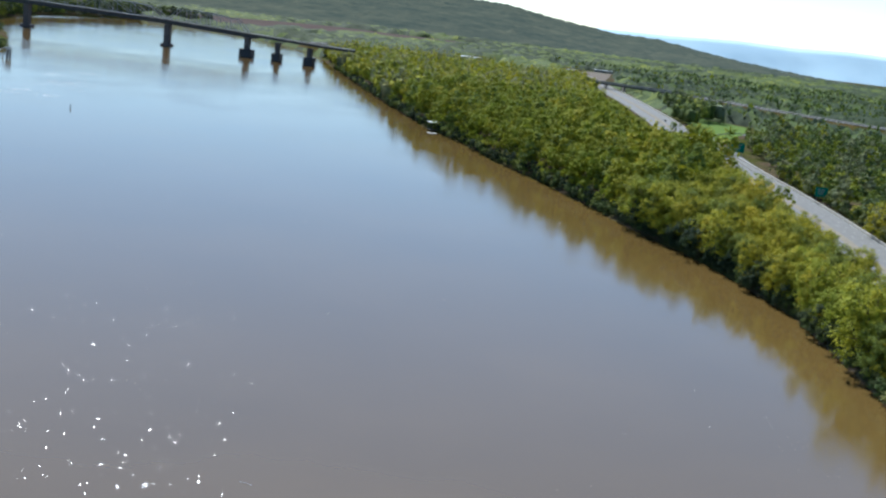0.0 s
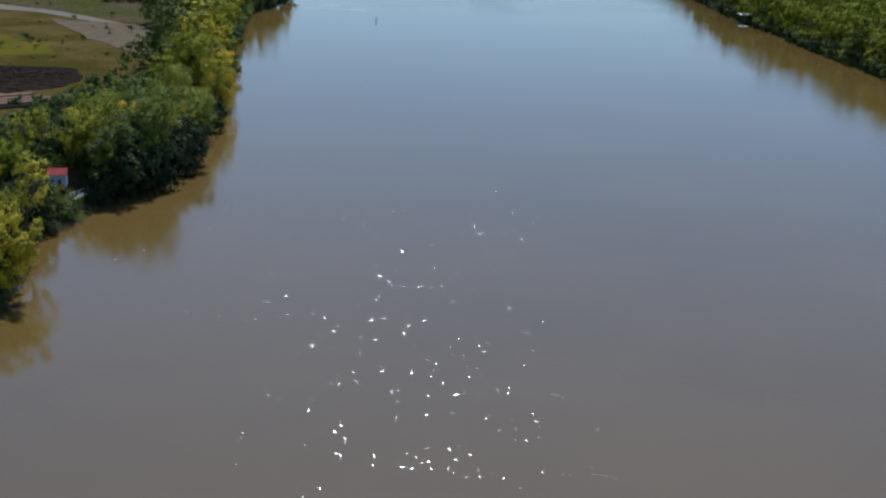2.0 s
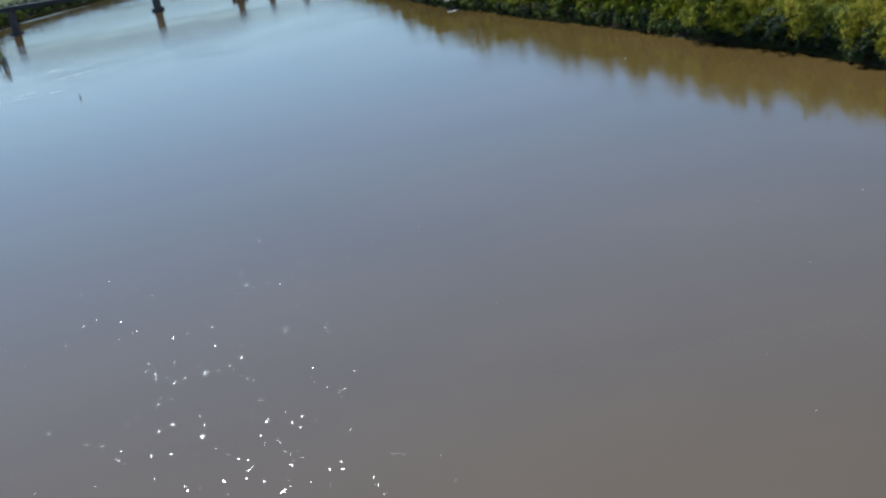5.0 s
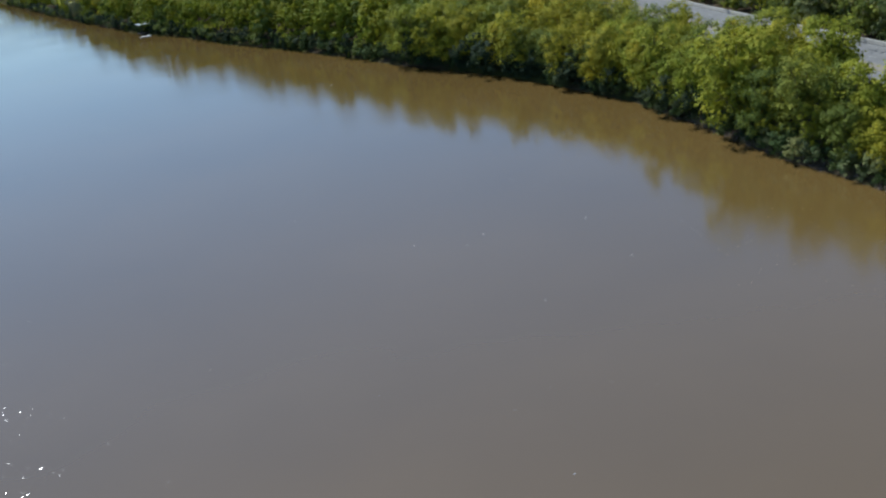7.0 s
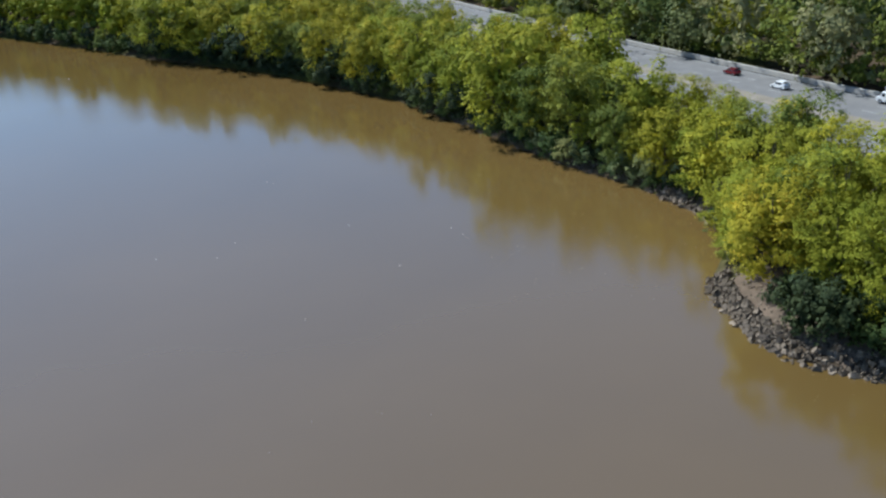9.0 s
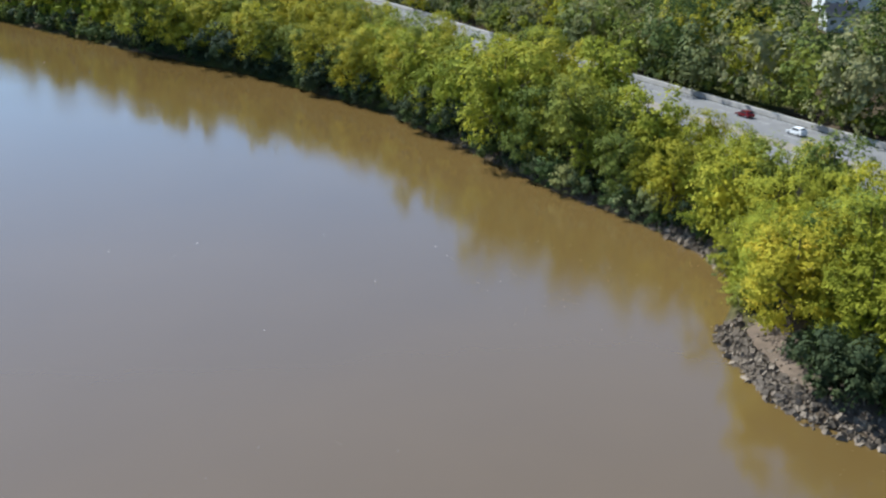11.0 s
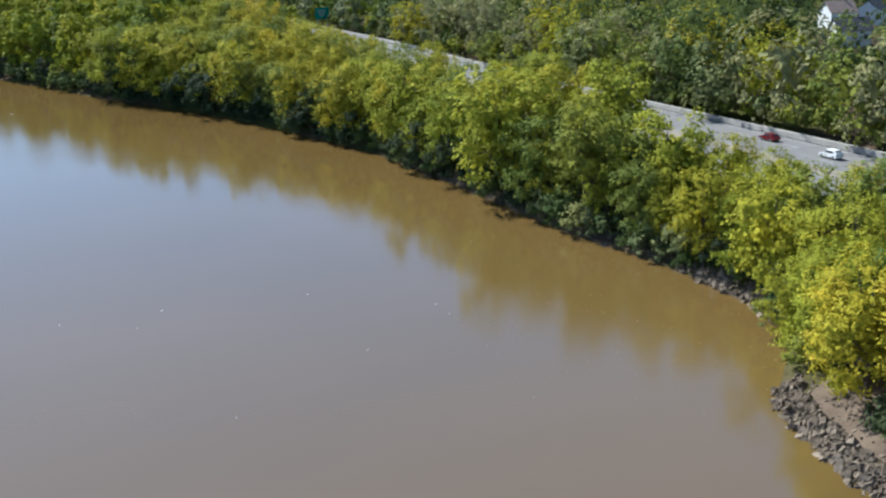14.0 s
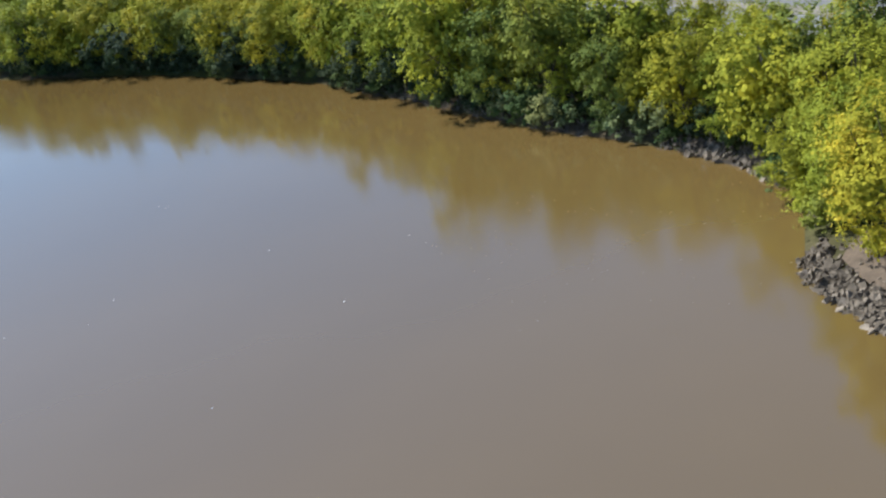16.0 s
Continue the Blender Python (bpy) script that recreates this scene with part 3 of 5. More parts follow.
def embankment(pts):
    """An earth bank with a flat top and sloping sides."""
    rows = [ribbon(pts, (o, o + 1), z, 1.0)[0][:len(pts)] for o, z in ((-52, 7.6), (-24, 14.4), (18, 14.4), (46, 7.6))]
    n = len(pts)
    f = [(r * n + i, r * n + i + 1, (r + 1) * n + i + 1, (r + 1) * n + i) for r in range(3) for i in range(n - 1)]
    return mesh_of("embankment", np.concatenate(rows), f, FIELD_GRASS)


part("embankment", embankment(OV[:20]), over, "grassy embankment")
part("embankment", embankment(OV[40:]), over, "grassy embankment")


# ---------------------------------------------------------------- trees
def lobes_of(rg, height, spread, n, base):
    """Centres and radii of a crown's leafy lobes."""
    out = []
    for i in range(n):
        u = rg.random()
        z = base + (height - base) * (0.12 + 0.86 * u)
        r = spread * math.sqrt(max(0.05, 1 - abs(2 * (u - 0.38)) ** 2.2)) * (0.35 + 0.65 * rg.random())
        a = i * 2.4 + rg.random()
        s = spread * (0.25 + 0.22 * rg.random()) * (1.0 - 0.22 * u)
        out.append((r * 0.82 * math.cos(a), r * 0.82 * math.sin(a), min(z, height - s * 0.6), s))
    return out


def leaf_quads(rg, lobes, count, size, per=7, loose=0.36):
    """Sprays of leaves on and within the lobes, most of them facing outwards and up."""
    L = np.array(lobes)
    w = L[:, 3] ** 2
    ns = max(1, count // per)
    pick = rg.choice(len(L), ns, p=w / w.sum())
    d = rg.normal(size=(ns, 3))
    d /= np.linalg.norm(d, axis=1)[:, None]
    d[:, 2] = np.where(d[:, 2] < -0.3, -d[:, 2], d[:, 2])
    rad = L[pick, 3] * (0.60 + 0.55 * rg.random(ns))
    c = L[pick, :3] + d * rad[:, None] * np.array([1.05, 1.05, 0.8])
    own = np.repeat(np.arange(ns), per)
    n = len(own)
    spread = np.minimum(0.42 * L[pick, 3], 0.95 * size)[own][:, None]
    pos = c[own] + rg.normal(size=(n, 3)) * spread * np.array([0.85, 0.85, 0.95])
    out = pos - np.array([0.0, 0.0, np.average(L[:, 2], weights=w)])
    out /= np.linalg.norm(out, axis=1)[:, None] + 1e-9
    nrm = d[own] * 0.75 + out * 0.75 + rg.normal(size=(n, 3)) * loose + np.array([0, 0, 0.35])
    nrm /= np.linalg.norm(nrm, axis=1)[:, None]
    t = np.cross(nrm, rg.normal(size=(n, 3)))
    t /= np.linalg.norm(t, axis=1)[:, None] + 1e-9
    b = np.cross(nrm, t)
    z = size * (0.45 + 0.85 * rg.random(n))
    k = [(-0.55, -0.2), (0.1, -0.45), (0.6, 0.15), (-0.15, 0.45)]
    q = np.stack([pos + t * (z * kx)[:, None] + b * (z * ky)[:, None] + nrm * (z * 0.10 * (-1) ** i)[:, None] for i, (kx, ky) in enumerate(k)], 1)
    q[:, :, 2] = np.maximum(q[:, :, 2], 0.15)
    return q


def lump(n):
    """A rounded six-sided cage of n by n quads a side, of radius 1."""
    seen, faces = {}, []
    for ax in range(3):
        for sg in (-1, 1):
            for i in range(n):
                for j in range(n):
                    q = []
                    for di, dj in ((0, 0), (1, 0), (1, 1), (0, 1)):
                        p = [0, 0, 0]
                        p[ax], p[(ax + 1) % 3], p[(ax + 2) % 3] = sg * n, 2 * (i + di) - n, 2 * (j + dj) - n
                        q.append(seen.setdefault(tuple(p), len(seen)))
                    faces.append(q if sg > 0 else q[::-1])
    if not n:
        return np.zeros((0, 3)), np.zeros((0, 4), int)
    v = np.array(list(seen), float)
    return v / np.linalg.norm(v, axis=1)[:, None], np.array(faces)


def full_crown(rg, lobes, count, size, core=0.70, n=2, loose=0.46):
    """Leaf sprays with a rounded mass of inner foliage in each lobe."""
    lv, lf = lump(n)
    out = [leaf_quads(rg, lobes, count, size, 7, loose)]
    for x, y, z, r in lobes:
        k = 1 + rg.normal(size=(len(lv), 1)) * 0.16
        out.append((lv * k * r * core * np.array([1, 1, 0.8]) + np.array([x, y, max(z - 0.1 * r, 0.7 * r)]))[lf])
    return np.concatenate(out)


def trunk_mesh(rg, lobes, height, base, r0):
    """A tapered trunk with limbs that run into the lobes."""
    bm = bmesh.new()

    def limb(p, q, ra, rb, n=6):
        p, q = Vector(p), Vector(q)
        d = q - p
        m = Matrix.Translation((p + q) / 2) @ d.to_track_quat("Z", "Y").to_matrix().to_4x4()
        bmesh.ops.create_cone(bm, cap_ends=True, segments=n, radius1=ra, radius2=rb, depth=d.length, matrix=m)

    lean = Vector((rg.normal() * 0.5, rg.normal() * 0.5, 0))
    pts = [Vector((0, 0, -1.2)), Vector((0, 0, 0)) + lean * 0.1, lean * 0.5 + Vector((0, 0, base * 0.8)), lean + Vector((0, 0, height * 0.55)), lean * 1.3 + Vector((0, 0, height * 0.85))]
    rs = [r0 * 1.5, r0 * 1.1, r0 * 0.8, r0 * 0.5, r0 * 0.12]
    for i in range(4):
        limb(pts[i], pts[i + 1], rs[i], rs[i + 1], 8)
    for x, y, z, s in lobes[:14]:
        a = pts[2].lerp(pts[3], rg.random())
        limb(a, (x * 0.85, y * 0.85, z), r0 * 0.34, r0 * 0.08, 5)
    return bm


def clumps_of(rg, height, spread, n, base, droop=0.0):
    """Centres and radii of a crown's many small clumps, on and under an uneven, lobed envelope."""
    p1, p2, p3 = rg.random(3) * 6.28
    out = []
    for i in range(n):
        u = min(1.0, (i + rg.random()) / n)
        a = i * 2.4 + rg.normal() * 0.5
        env = math.sqrt(max(0.04, 1 - abs(2 * u - 0.84) ** 2.3 / (1.9 if u > 0.42 else 1.0)))
        env *= 1 + 0.20 * math.sin(2 * a + p1 + 3.1 * u) + 0.15 * math.sin(3 * a + p2 - 5 * u) + 0.10 * math.sin(5 * a + p3 + 9 * u)
        r = spread * env * (0.50 + 0.50 * math.sqrt(rg.random()))
        s = spread * (0.13 + 0.14 * rg.random())
        z = base + (height - base) * u + rg.normal() * 0.35 - droop * r
        out.append((r * math.cos(a), r * math.sin(a), min(max(z, base * 0.8 + s * 0.5), height - s * 0.5), s))
    return out


def tree_crown(rg, clumps, count, size, height, spread, base, inner=0.6):
    """Leaf sprays on the clumps, and the dense, shaded growth within."""
    out = [leaf_quads(rg, clumps, count, size, 6, 0.34)]
    if inner:
        m = max(40, count // 9)
        d = rg.normal(size=(m, 3))
        d *= (rg.random((m, 1)) ** 0.5) * inner / np.linalg.norm(d, axis=1)[:, None]
        c = d * np.array([spread, spread, (height - base) * 0.46]) + np.array([0, 0, base + (height - base) * 0.46])
        t, q = rg.normal(size=(m, 3)), rg.normal(size=(m, 3)) * np.array([1, 1, 0.5])
        t /= np.linalg.norm(t, axis=1)[:, None]
        q -= t * (q * t).sum(1)[:, None]
        q /= np.linalg.norm(q, axis=1)[:, None]
        k = size * 1.3
        out.append(np.stack([c - t * k, c - q * k * 0.8, c + t * k, c + q * k * 0.8], 1))
    return np.concatenate(out)


FORMS = []        # (height, clumps, crown corners, trunk mesh)
rt = np.random.default_rng(3)
for h, sp, n, base, cnt, size, inner in (
        (18, 6.6, 56, 3.6, 3100, 0.52, 0.56), (20, 7.2, 62, 4.4, 3500, 0.54, 0.56), (16, 6.0, 50, 3.0, 2800, 0.50, 0.56), (22, 7.0, 62, 5.2, 3500, 0.54, 0.56), (15, 5.8, 48, 2.4, 2600, 0.48, 0.56),
        (17, 3.5, 34, 7.4, 1350, 0.40, 0.0), (19, 3.9, 38, 8.6, 1500, 0.42, 0.0), (16, 6.4, 78, 1.6, 7200, 0.34, 0.56), (18, 6.6, 84, 2.2, 7600, 0.34, 0.56)):
    lo = clumps_of(rt, h, sp, n, base, 0.06)
    crown = tree_crown(rt, lo, cnt, size, h, sp, base, inner)
    tb = trunk_mesh(rt, [lo[i] for i in rt.choice(len(lo), 14, replace=False)], h, base, h * 0.019)
    tm = bpy.data.meshes.new("trunk")
    tb.to_mesh(tm)
    tb.free()
    tm.materials.append(BARK)
    FORMS.append((h, lo, crown, tm))
SHRUBS = []
for h, sp, n, cnt, size in ((5.0, 3.4, 26, 850, 0.44), (3.6, 2.8, 20, 650, 0.40), (6.5, 3.6, 30, 950, 0.46)):
    lo = clumps_of(rt, h, sp, n, 0.2)
    crown = tree_crown(rt, lo, cnt, size, h, sp, 0.2, 0.5)
    tb = trunk_mesh(rt, lo[:6], h, 0.8, 0.10)
    tm = bpy.data.meshes.new("stem")
    tb.to_mesh(tm)
    tb.free()
    tm.materials.append(BARK)
    SHRUBS.append((h, lo, crown, tm))

HUES = ["yellow-green", "lime green", "mid green", "dark green", "golden yellow", "grey-green", "dull olive", "dull green", "deep shade-dark green"]
protos = {}


def grow(kind, form, hue, x, y, size, group, squash=1.0, lean=0.0):
    """Plants a tree or shrub, leaning towards +x: built once for each form and colour, then copied."""
    forms = FORMS if kind == "tree" else SHRUBS
    h, lo, crown, tm = forms[form]
    m = Matrix.Translation((x, y, float(land(x, y)) - 0.1)) @ Matrix.Rotation(lean, 4, "Y") @ Matrix.LocRotScale((0, 0, 0), Euler((0, 0, rnd.random() * 6.28)), (size, size, size * squash))
    key = (kind, form, hue)
    if key in protos:
        ob = copy_thing(protos[key], m)
        ob["group"] = group
        return ob
    what = "tall broadleaf tree with a %s crown on the riverbank" if kind == "tree" else "bushy %s shrub at the water's edge"
    ob = thing(kind, m, what % HUES[hue], kind, group)
    part("trunk" if kind == "tree" else "stem", tm, ob)
    part("crown", quads_mesh("crown", crown, [LEAF[hue]]), ob)
    protos[key] = ob
    return ob


def right_hue(x, y):
    u, n = rnd.random(), noise.noise(Vector((x * 0.03, y * 0.03, 2)))
    if y < 186:
        return 0 if u < 0.56 else 4 if u < 0.65 else 1 if u < 0.88 else 2
    if y < 250 and x < 122:
        return 2 if u < 0.40 else 1 if u < 0.86 else 0
    return 0 if u < 0.46 + 0.4 * n else 1 if u < 0.84 else 2 if u < 0.98 else 4


def kept_low(x, y):
    """How tall the growth stands on the river side of the road: lower along the verge."""
    lat = float(xc(y)) - 15.5 - x
    if lat < 0 or x < float(xr(y)):
        return 99.0
    if y < 250:
        return 8.8 + 0.55 * lat
    if y < 276:
        return 14.5 + 0.45 * lat
    if y < 340:
        return 21.0 + 0.4 * lat
    if y < 465:
        return 10.5 + 0.40 * lat
    if y < 570:
        return 8.5 + 0.28 * lat
    if y < 640:
        return 99.0
    return 2.5 + 0.36 * lat if y < 1260 else 99.0


# the trees of the point, one by one: form, colour, place, size, squash
POINT = [(7, 0, 92.4, 170.2, 0.98, 0.94), (7, 0, 93.4, 160.6, 0.84, 1.0), (8, 1, 99.8, 166.0, 0.92, 0.92), (7, 1, 97.4, 178.8, 0.82, 1.0), (8, 1, 106.8, 186.0, 0.96, 1.0), (7, 0, 101.6, 189.0, 0.62, 1.0),
         (8, 1, 108.5, 174.5, 0.92, 1.0), (8, 1, 115.5, 183.5, 0.84, 1.0), (2, 0, 104.5, 157.5, 0.86, 1.0), (7, 1, 110.6, 206.6, 0.80, 1.0), (8, 0, 92.6, 151.4, 0.84, 1.0), (4, 4, 95.0, 174.0, 0.80, 0.9)]
for form, hue, x, y, k, sq in POINT:
    grow("tree", form, hue, x, y, k, "trees on the wooded bank", sq)
# the strip of trees between the river and the highway
for y in np.arange(118, 452, 6.6):
    y = float(y)
    edge, near = float(xr(y)), float(xc(y)) - 16.5
    x, row = edge + 2.4 + rnd.random() * 1.6, 0
    if 140 < y < 186:
        x = edge + 7.2 + rnd.random() * 1.2
    grown = float(np.interp(y, [96, 186, 200, 213, 231, 240, 255, 265, 285, 305, 332, 357, 392, 433, 452], [14, 14.5, 15.5, 15, 16, 19, 22, 22.5, 20.5, 17.5, 18, 20.5, 18, 21, 20]))
    while x < near:
        px, py = x + rnd.uniform(-1.0, 1.0), y + rnd.uniform(-2.4, 2.4)
        form = rnd.randrange(5)
        big = grown / FORMS[form][0] * rnd.uniform(0.9, 1.1)
        big = max(0.45, min(big, kept_low(px, py) * rnd.uniform(0.88, 1.15) / FORMS[form][0]))
        hue = right_hue(px, py)
        if row == 0 and y > 255:
            hue = rnd.choice([2, 1, 1, 0, 0])
        if min(math.hypot(px - q[2], py - q[3]) for q in POINT) > 6.2:
            grow("tree", form, hue, px, py, big, "trees on the wooded bank")
        x += rnd.uniform(6.0, 7.8) if 186 < y < 252 else rnd.uniform(7.4, 9.8)
        row += 1
# shrubs hanging over the right waterline, many in leaf colours darkened for shade
for y in np.arange(190, 452, 3.1):
    y = float(y) + rnd.uniform(-1, 1)
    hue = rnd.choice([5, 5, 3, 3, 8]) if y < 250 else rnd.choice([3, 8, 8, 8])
    grow("shrub", rnd.randrange(3), hue, float(xr(y)) + rnd.uniform(0.8, 2.6) + (2.2 if 195 < y < 214 else 0), y, rnd.uniform(0.7, 1.1) if y < 250 else rnd.uniform(0.9, 1.4), "shrubs along the waterline")
# lime shrubs, and dark ones whose colour stands for shade
for y, o, k, hue in ((184, 2.0, 0.75, 1), (187, 1.6, 0.8, 1), (190, 1.8, 0.8, 1), (181, 3.4, 0.7, 2), (193, 1.8, 0.75, 3), (182, 6.5, 0.9, 3), (177.4, 8.4, 0.7, 3), (186, 3.5, 0.8, 2), (196, 1.2, 0.6, 3), (178, 12.0, 0.9, 3)):
    grow("shrub", 0, hue, float(xr(y)) + o, float(y), k, "shrubs along the waterline")
# dark hues paint the shade beneath the point's crowns
for y in np.arange(140, 167, 2.3):
    y = float(y)
    grow("shrub", rnd.randrange(3), rnd.choice([3, 8]), float(xr(y)) + (5.6 if y > 160 else 4.4) + rnd.uniform(-0.4, 0.6), y, rnd.uniform(0.6, 0.9), "shrubs along the waterline")
    grow("shrub", 2, 3, float(xr(y)) + 9.4 + rnd.uniform(-0.6, 0.8), y, rnd.uniform(0.55, 0.8), "shrubs along the waterline")
# the trees of the opposite bank
for y in np.arange(100, 345, 8.2):
    y = float(y)
    x, row = float(xl(y)) - (0.6 if y < 200 else -0.6) - rnd.random() * 1.5, 0
    tall = float(np.interp(y, [100, 149, 163, 178, 190, 200, 213, 232, 254, 300, 316, 345], [13, 14, 17, 20, 17, 14, 13, 17, 21.5, 19, 18.5, 18]))
    step = (10.0, 14.5) if y < 205 else (8.4, 11.0)
    depth = 60 if y < 196 else 22 if y < 232 else 12 if y < 300 else 16
    while x > float(xl(y)) - depth:
        px, py = x + rnd.uniform(-1.5, 1.5), y + rnd.uniform(-2.6, 2.6)
        if not ((px + 187) ** 2 + (py - 214) ** 2 < 110 or (px + 176) ** 2 + (py - 203) ** 2 < 45 or (px + 154) ** 2 + (py - 221) ** 2 < 90 or (px + 145) ** 2 + (py - 210) ** 2 < 200 or (0 < (px + 187) * 0.68 - (py - 212) * 0.73 < 36 and abs((px + 187) * 0.73 + (py - 212) * 0.68) < 8)):
            u = rnd.random()
            # nearest trees mostly dark: the bank's deep shade is put into their hue
            hue = (8 if u < 0.3 else 3 if u < 0.55 else 0) if y < 158 else (0 if u < 0.44 else 1 if u < 0.62 else 4) if y < 212 else (2 if u < 0.38 else 3 if u < 0.48 else 1 if u < 0.80 else 0)
            if 300 < y < 345 and row == 0:
                hue = rnd.choice([0, 4, 1])
            # hues imitate light: dark front row as shaded flank, yellower rows as lit tops
            if 224 < y < 264:
                hue = rnd.choice([0, 1, 4]) if row else rnd.choice([2, 3])
            form = rnd.choice([5, 6, 5, 6, 5, 6, 2]) if y < 232 else rnd.choice([0, 1, 2, 3, 4, 5])
            grow("tree", form, hue, px, py, tall / FORMS[form][0] * rnd.uniform(0.85, 1.1), "trees on the far bank", 1.0, 0.0 if row else 0.20 if y < 205 else 0.14 if y < 262 else 0.08)
        x -= rnd.uniform(*step)
        row += 1
# left waterline shrubs; the darkest hue puts the bank's shade into the leaves
for y in np.arange(100, 345, 5.0):
    y = float(y) + rnd.uniform(-1.5, 1.5)
    if not 202 < y < 230:
        grow("shrub", rnd.randrange(3), rnd.choice([2, 3, 8, 8]), float(xl(y)) + rnd.uniform(-2.2, 0.4), y, rnd.uniform(0.5, 0.8) if y < 202 else rnd.uniform(0.8, 1.25), "shrubs along the waterline")
# undergrowth whose dark leaf colour stands for deep shade below the trees
for i in range(130):
    y = rnd.uniform(104, 204)
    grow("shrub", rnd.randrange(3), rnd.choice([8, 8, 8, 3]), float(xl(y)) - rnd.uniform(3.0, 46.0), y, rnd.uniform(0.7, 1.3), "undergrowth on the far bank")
# leaning trees in darker hues, coloured for the shaded flank
for y, k in ((231.5, 0.95), (236.5, 1.05), (242, 1.12), (248, 1.15)):
    grow("tree", rnd.randrange(4), rnd.choice([3, 2, 2]), float(xl(y)) - 1.2, y, k, "trees on the far bank", 1.0, 0.14)
# boughs hanging low over the water, leaves coloured dark for their shaded flanks
for y in np.arange(229, 268, 3.0):
    y = float(y) + rnd.uniform(-1, 1)
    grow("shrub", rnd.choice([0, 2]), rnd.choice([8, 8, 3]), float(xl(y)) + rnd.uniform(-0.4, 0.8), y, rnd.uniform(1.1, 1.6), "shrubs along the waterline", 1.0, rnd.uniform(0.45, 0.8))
# bushes that crowd the hut
for i in range(75):
    x, y = rnd.uniform(-176, -141), rnd.uniform(207, 243)
    ahead = (x + 155) * 0.59 - (y - 222) * 0.81
    if x < float(xl(y)) - 1 and math.hypot(x + 155, y - 222) > 5.5 and math.hypot(x + 149.6, y - 224.6) > 6.5:
        fore = 0 < ahead < 16 and abs((x + 155) * 0.81 + (y - 222) * 0.59) < 4
        grow("shrub", rnd.randrange(2), rnd.choice([2, 3, 3, 2, 3]), x, y, 0.3 if fore else rnd.uniform(0.6, 1.15) if ahead < 2 else rnd.uniform(0.45, 0.7), "shrubs along the waterline")
# added dark shrubs, standing in for the deep shadow on this bank
for i in range(16):
    y = rnd.uniform(200, 217)
    grow("shrub", rnd.randrange(3), rnd.choice([3, 3, 2]), float(xl(y)) - rnd.uniform(0.5, 13), y, rnd.uniform(0.45, 0.75), "shrubs along the waterline")


# ---------------------------------------------------------------- woods farther off
def inside(x, y, poly):
    hit = False
    for (x0, y0), (x1, y1) in zip(poly, poly[1:] + poly[:1]):
        if (y0 > y) != (y1 > y) and x < (x1 - x0) * (y - y0) / (y1 - y0) + x0:
            hit = not hit
    return hit


CLEAR = [FIELD_L, [(415, 545), (920, 545), (920, 780), (415, 780)], [(180, 640), (205, 800), (275, 930), (275, 1030), (225, 1075), (190, 1000), (178, 800)],
         [(150, 1500), (208, 1500), (282, 2060), (150, 2060)], [(-920, 2080), (-400, 2060), (-330, 2060), (-270, 2220), (-150, 2340), (-20, 2520), (100, 3130), (-46, 3110), (-203, 3080), (-366, 3110), (-500, 2900), (-600, 2660), (-920, 2540)],
         [(-60, 1640), (60, 1640), (60, 1850), (-60, 1850)], [(-760, 950), (-520, 950), (-520, 1200), (-760, 1200)], [(258, 326), (275, 322), (292, 346), (283, 360), (264, 357)], [(296, 362), (338, 362), (346, 404), (302, 402)],
         [(-760, 600), (-470, 560), (-460, 600), (-640, 720), (-760, 740)]]


def open_ground(x, y):
    if -16.0 - (14.0 if 760 < y < 1560 else 0) < x - float(xc(y)) < 16.3 + (10.0 if 760 < y < 1560 else 0) and y < 2100:
        return True
    if float(xl(y)) - 3 < x < float(xr(y)) + 3:
        return True
    for (x0, y0), (x1, y1) in zip(RAMP, RAMP[1:]):
        if abs(x - (x0 + x1) / 2) < 14 and abs(y - (y0 + y1) / 2) < 22:
            return True
    if min((x - a) ** 2 + (y - b) ** 2 for a, b in OV[::3]) < 30 ** 2:
        return True
    return any(inside(x, y, p) for p in CLEAR)


def in_view(x, y):
    a = math.degrees(math.atan2(-x, y + 25))
    return -54 < a < 50


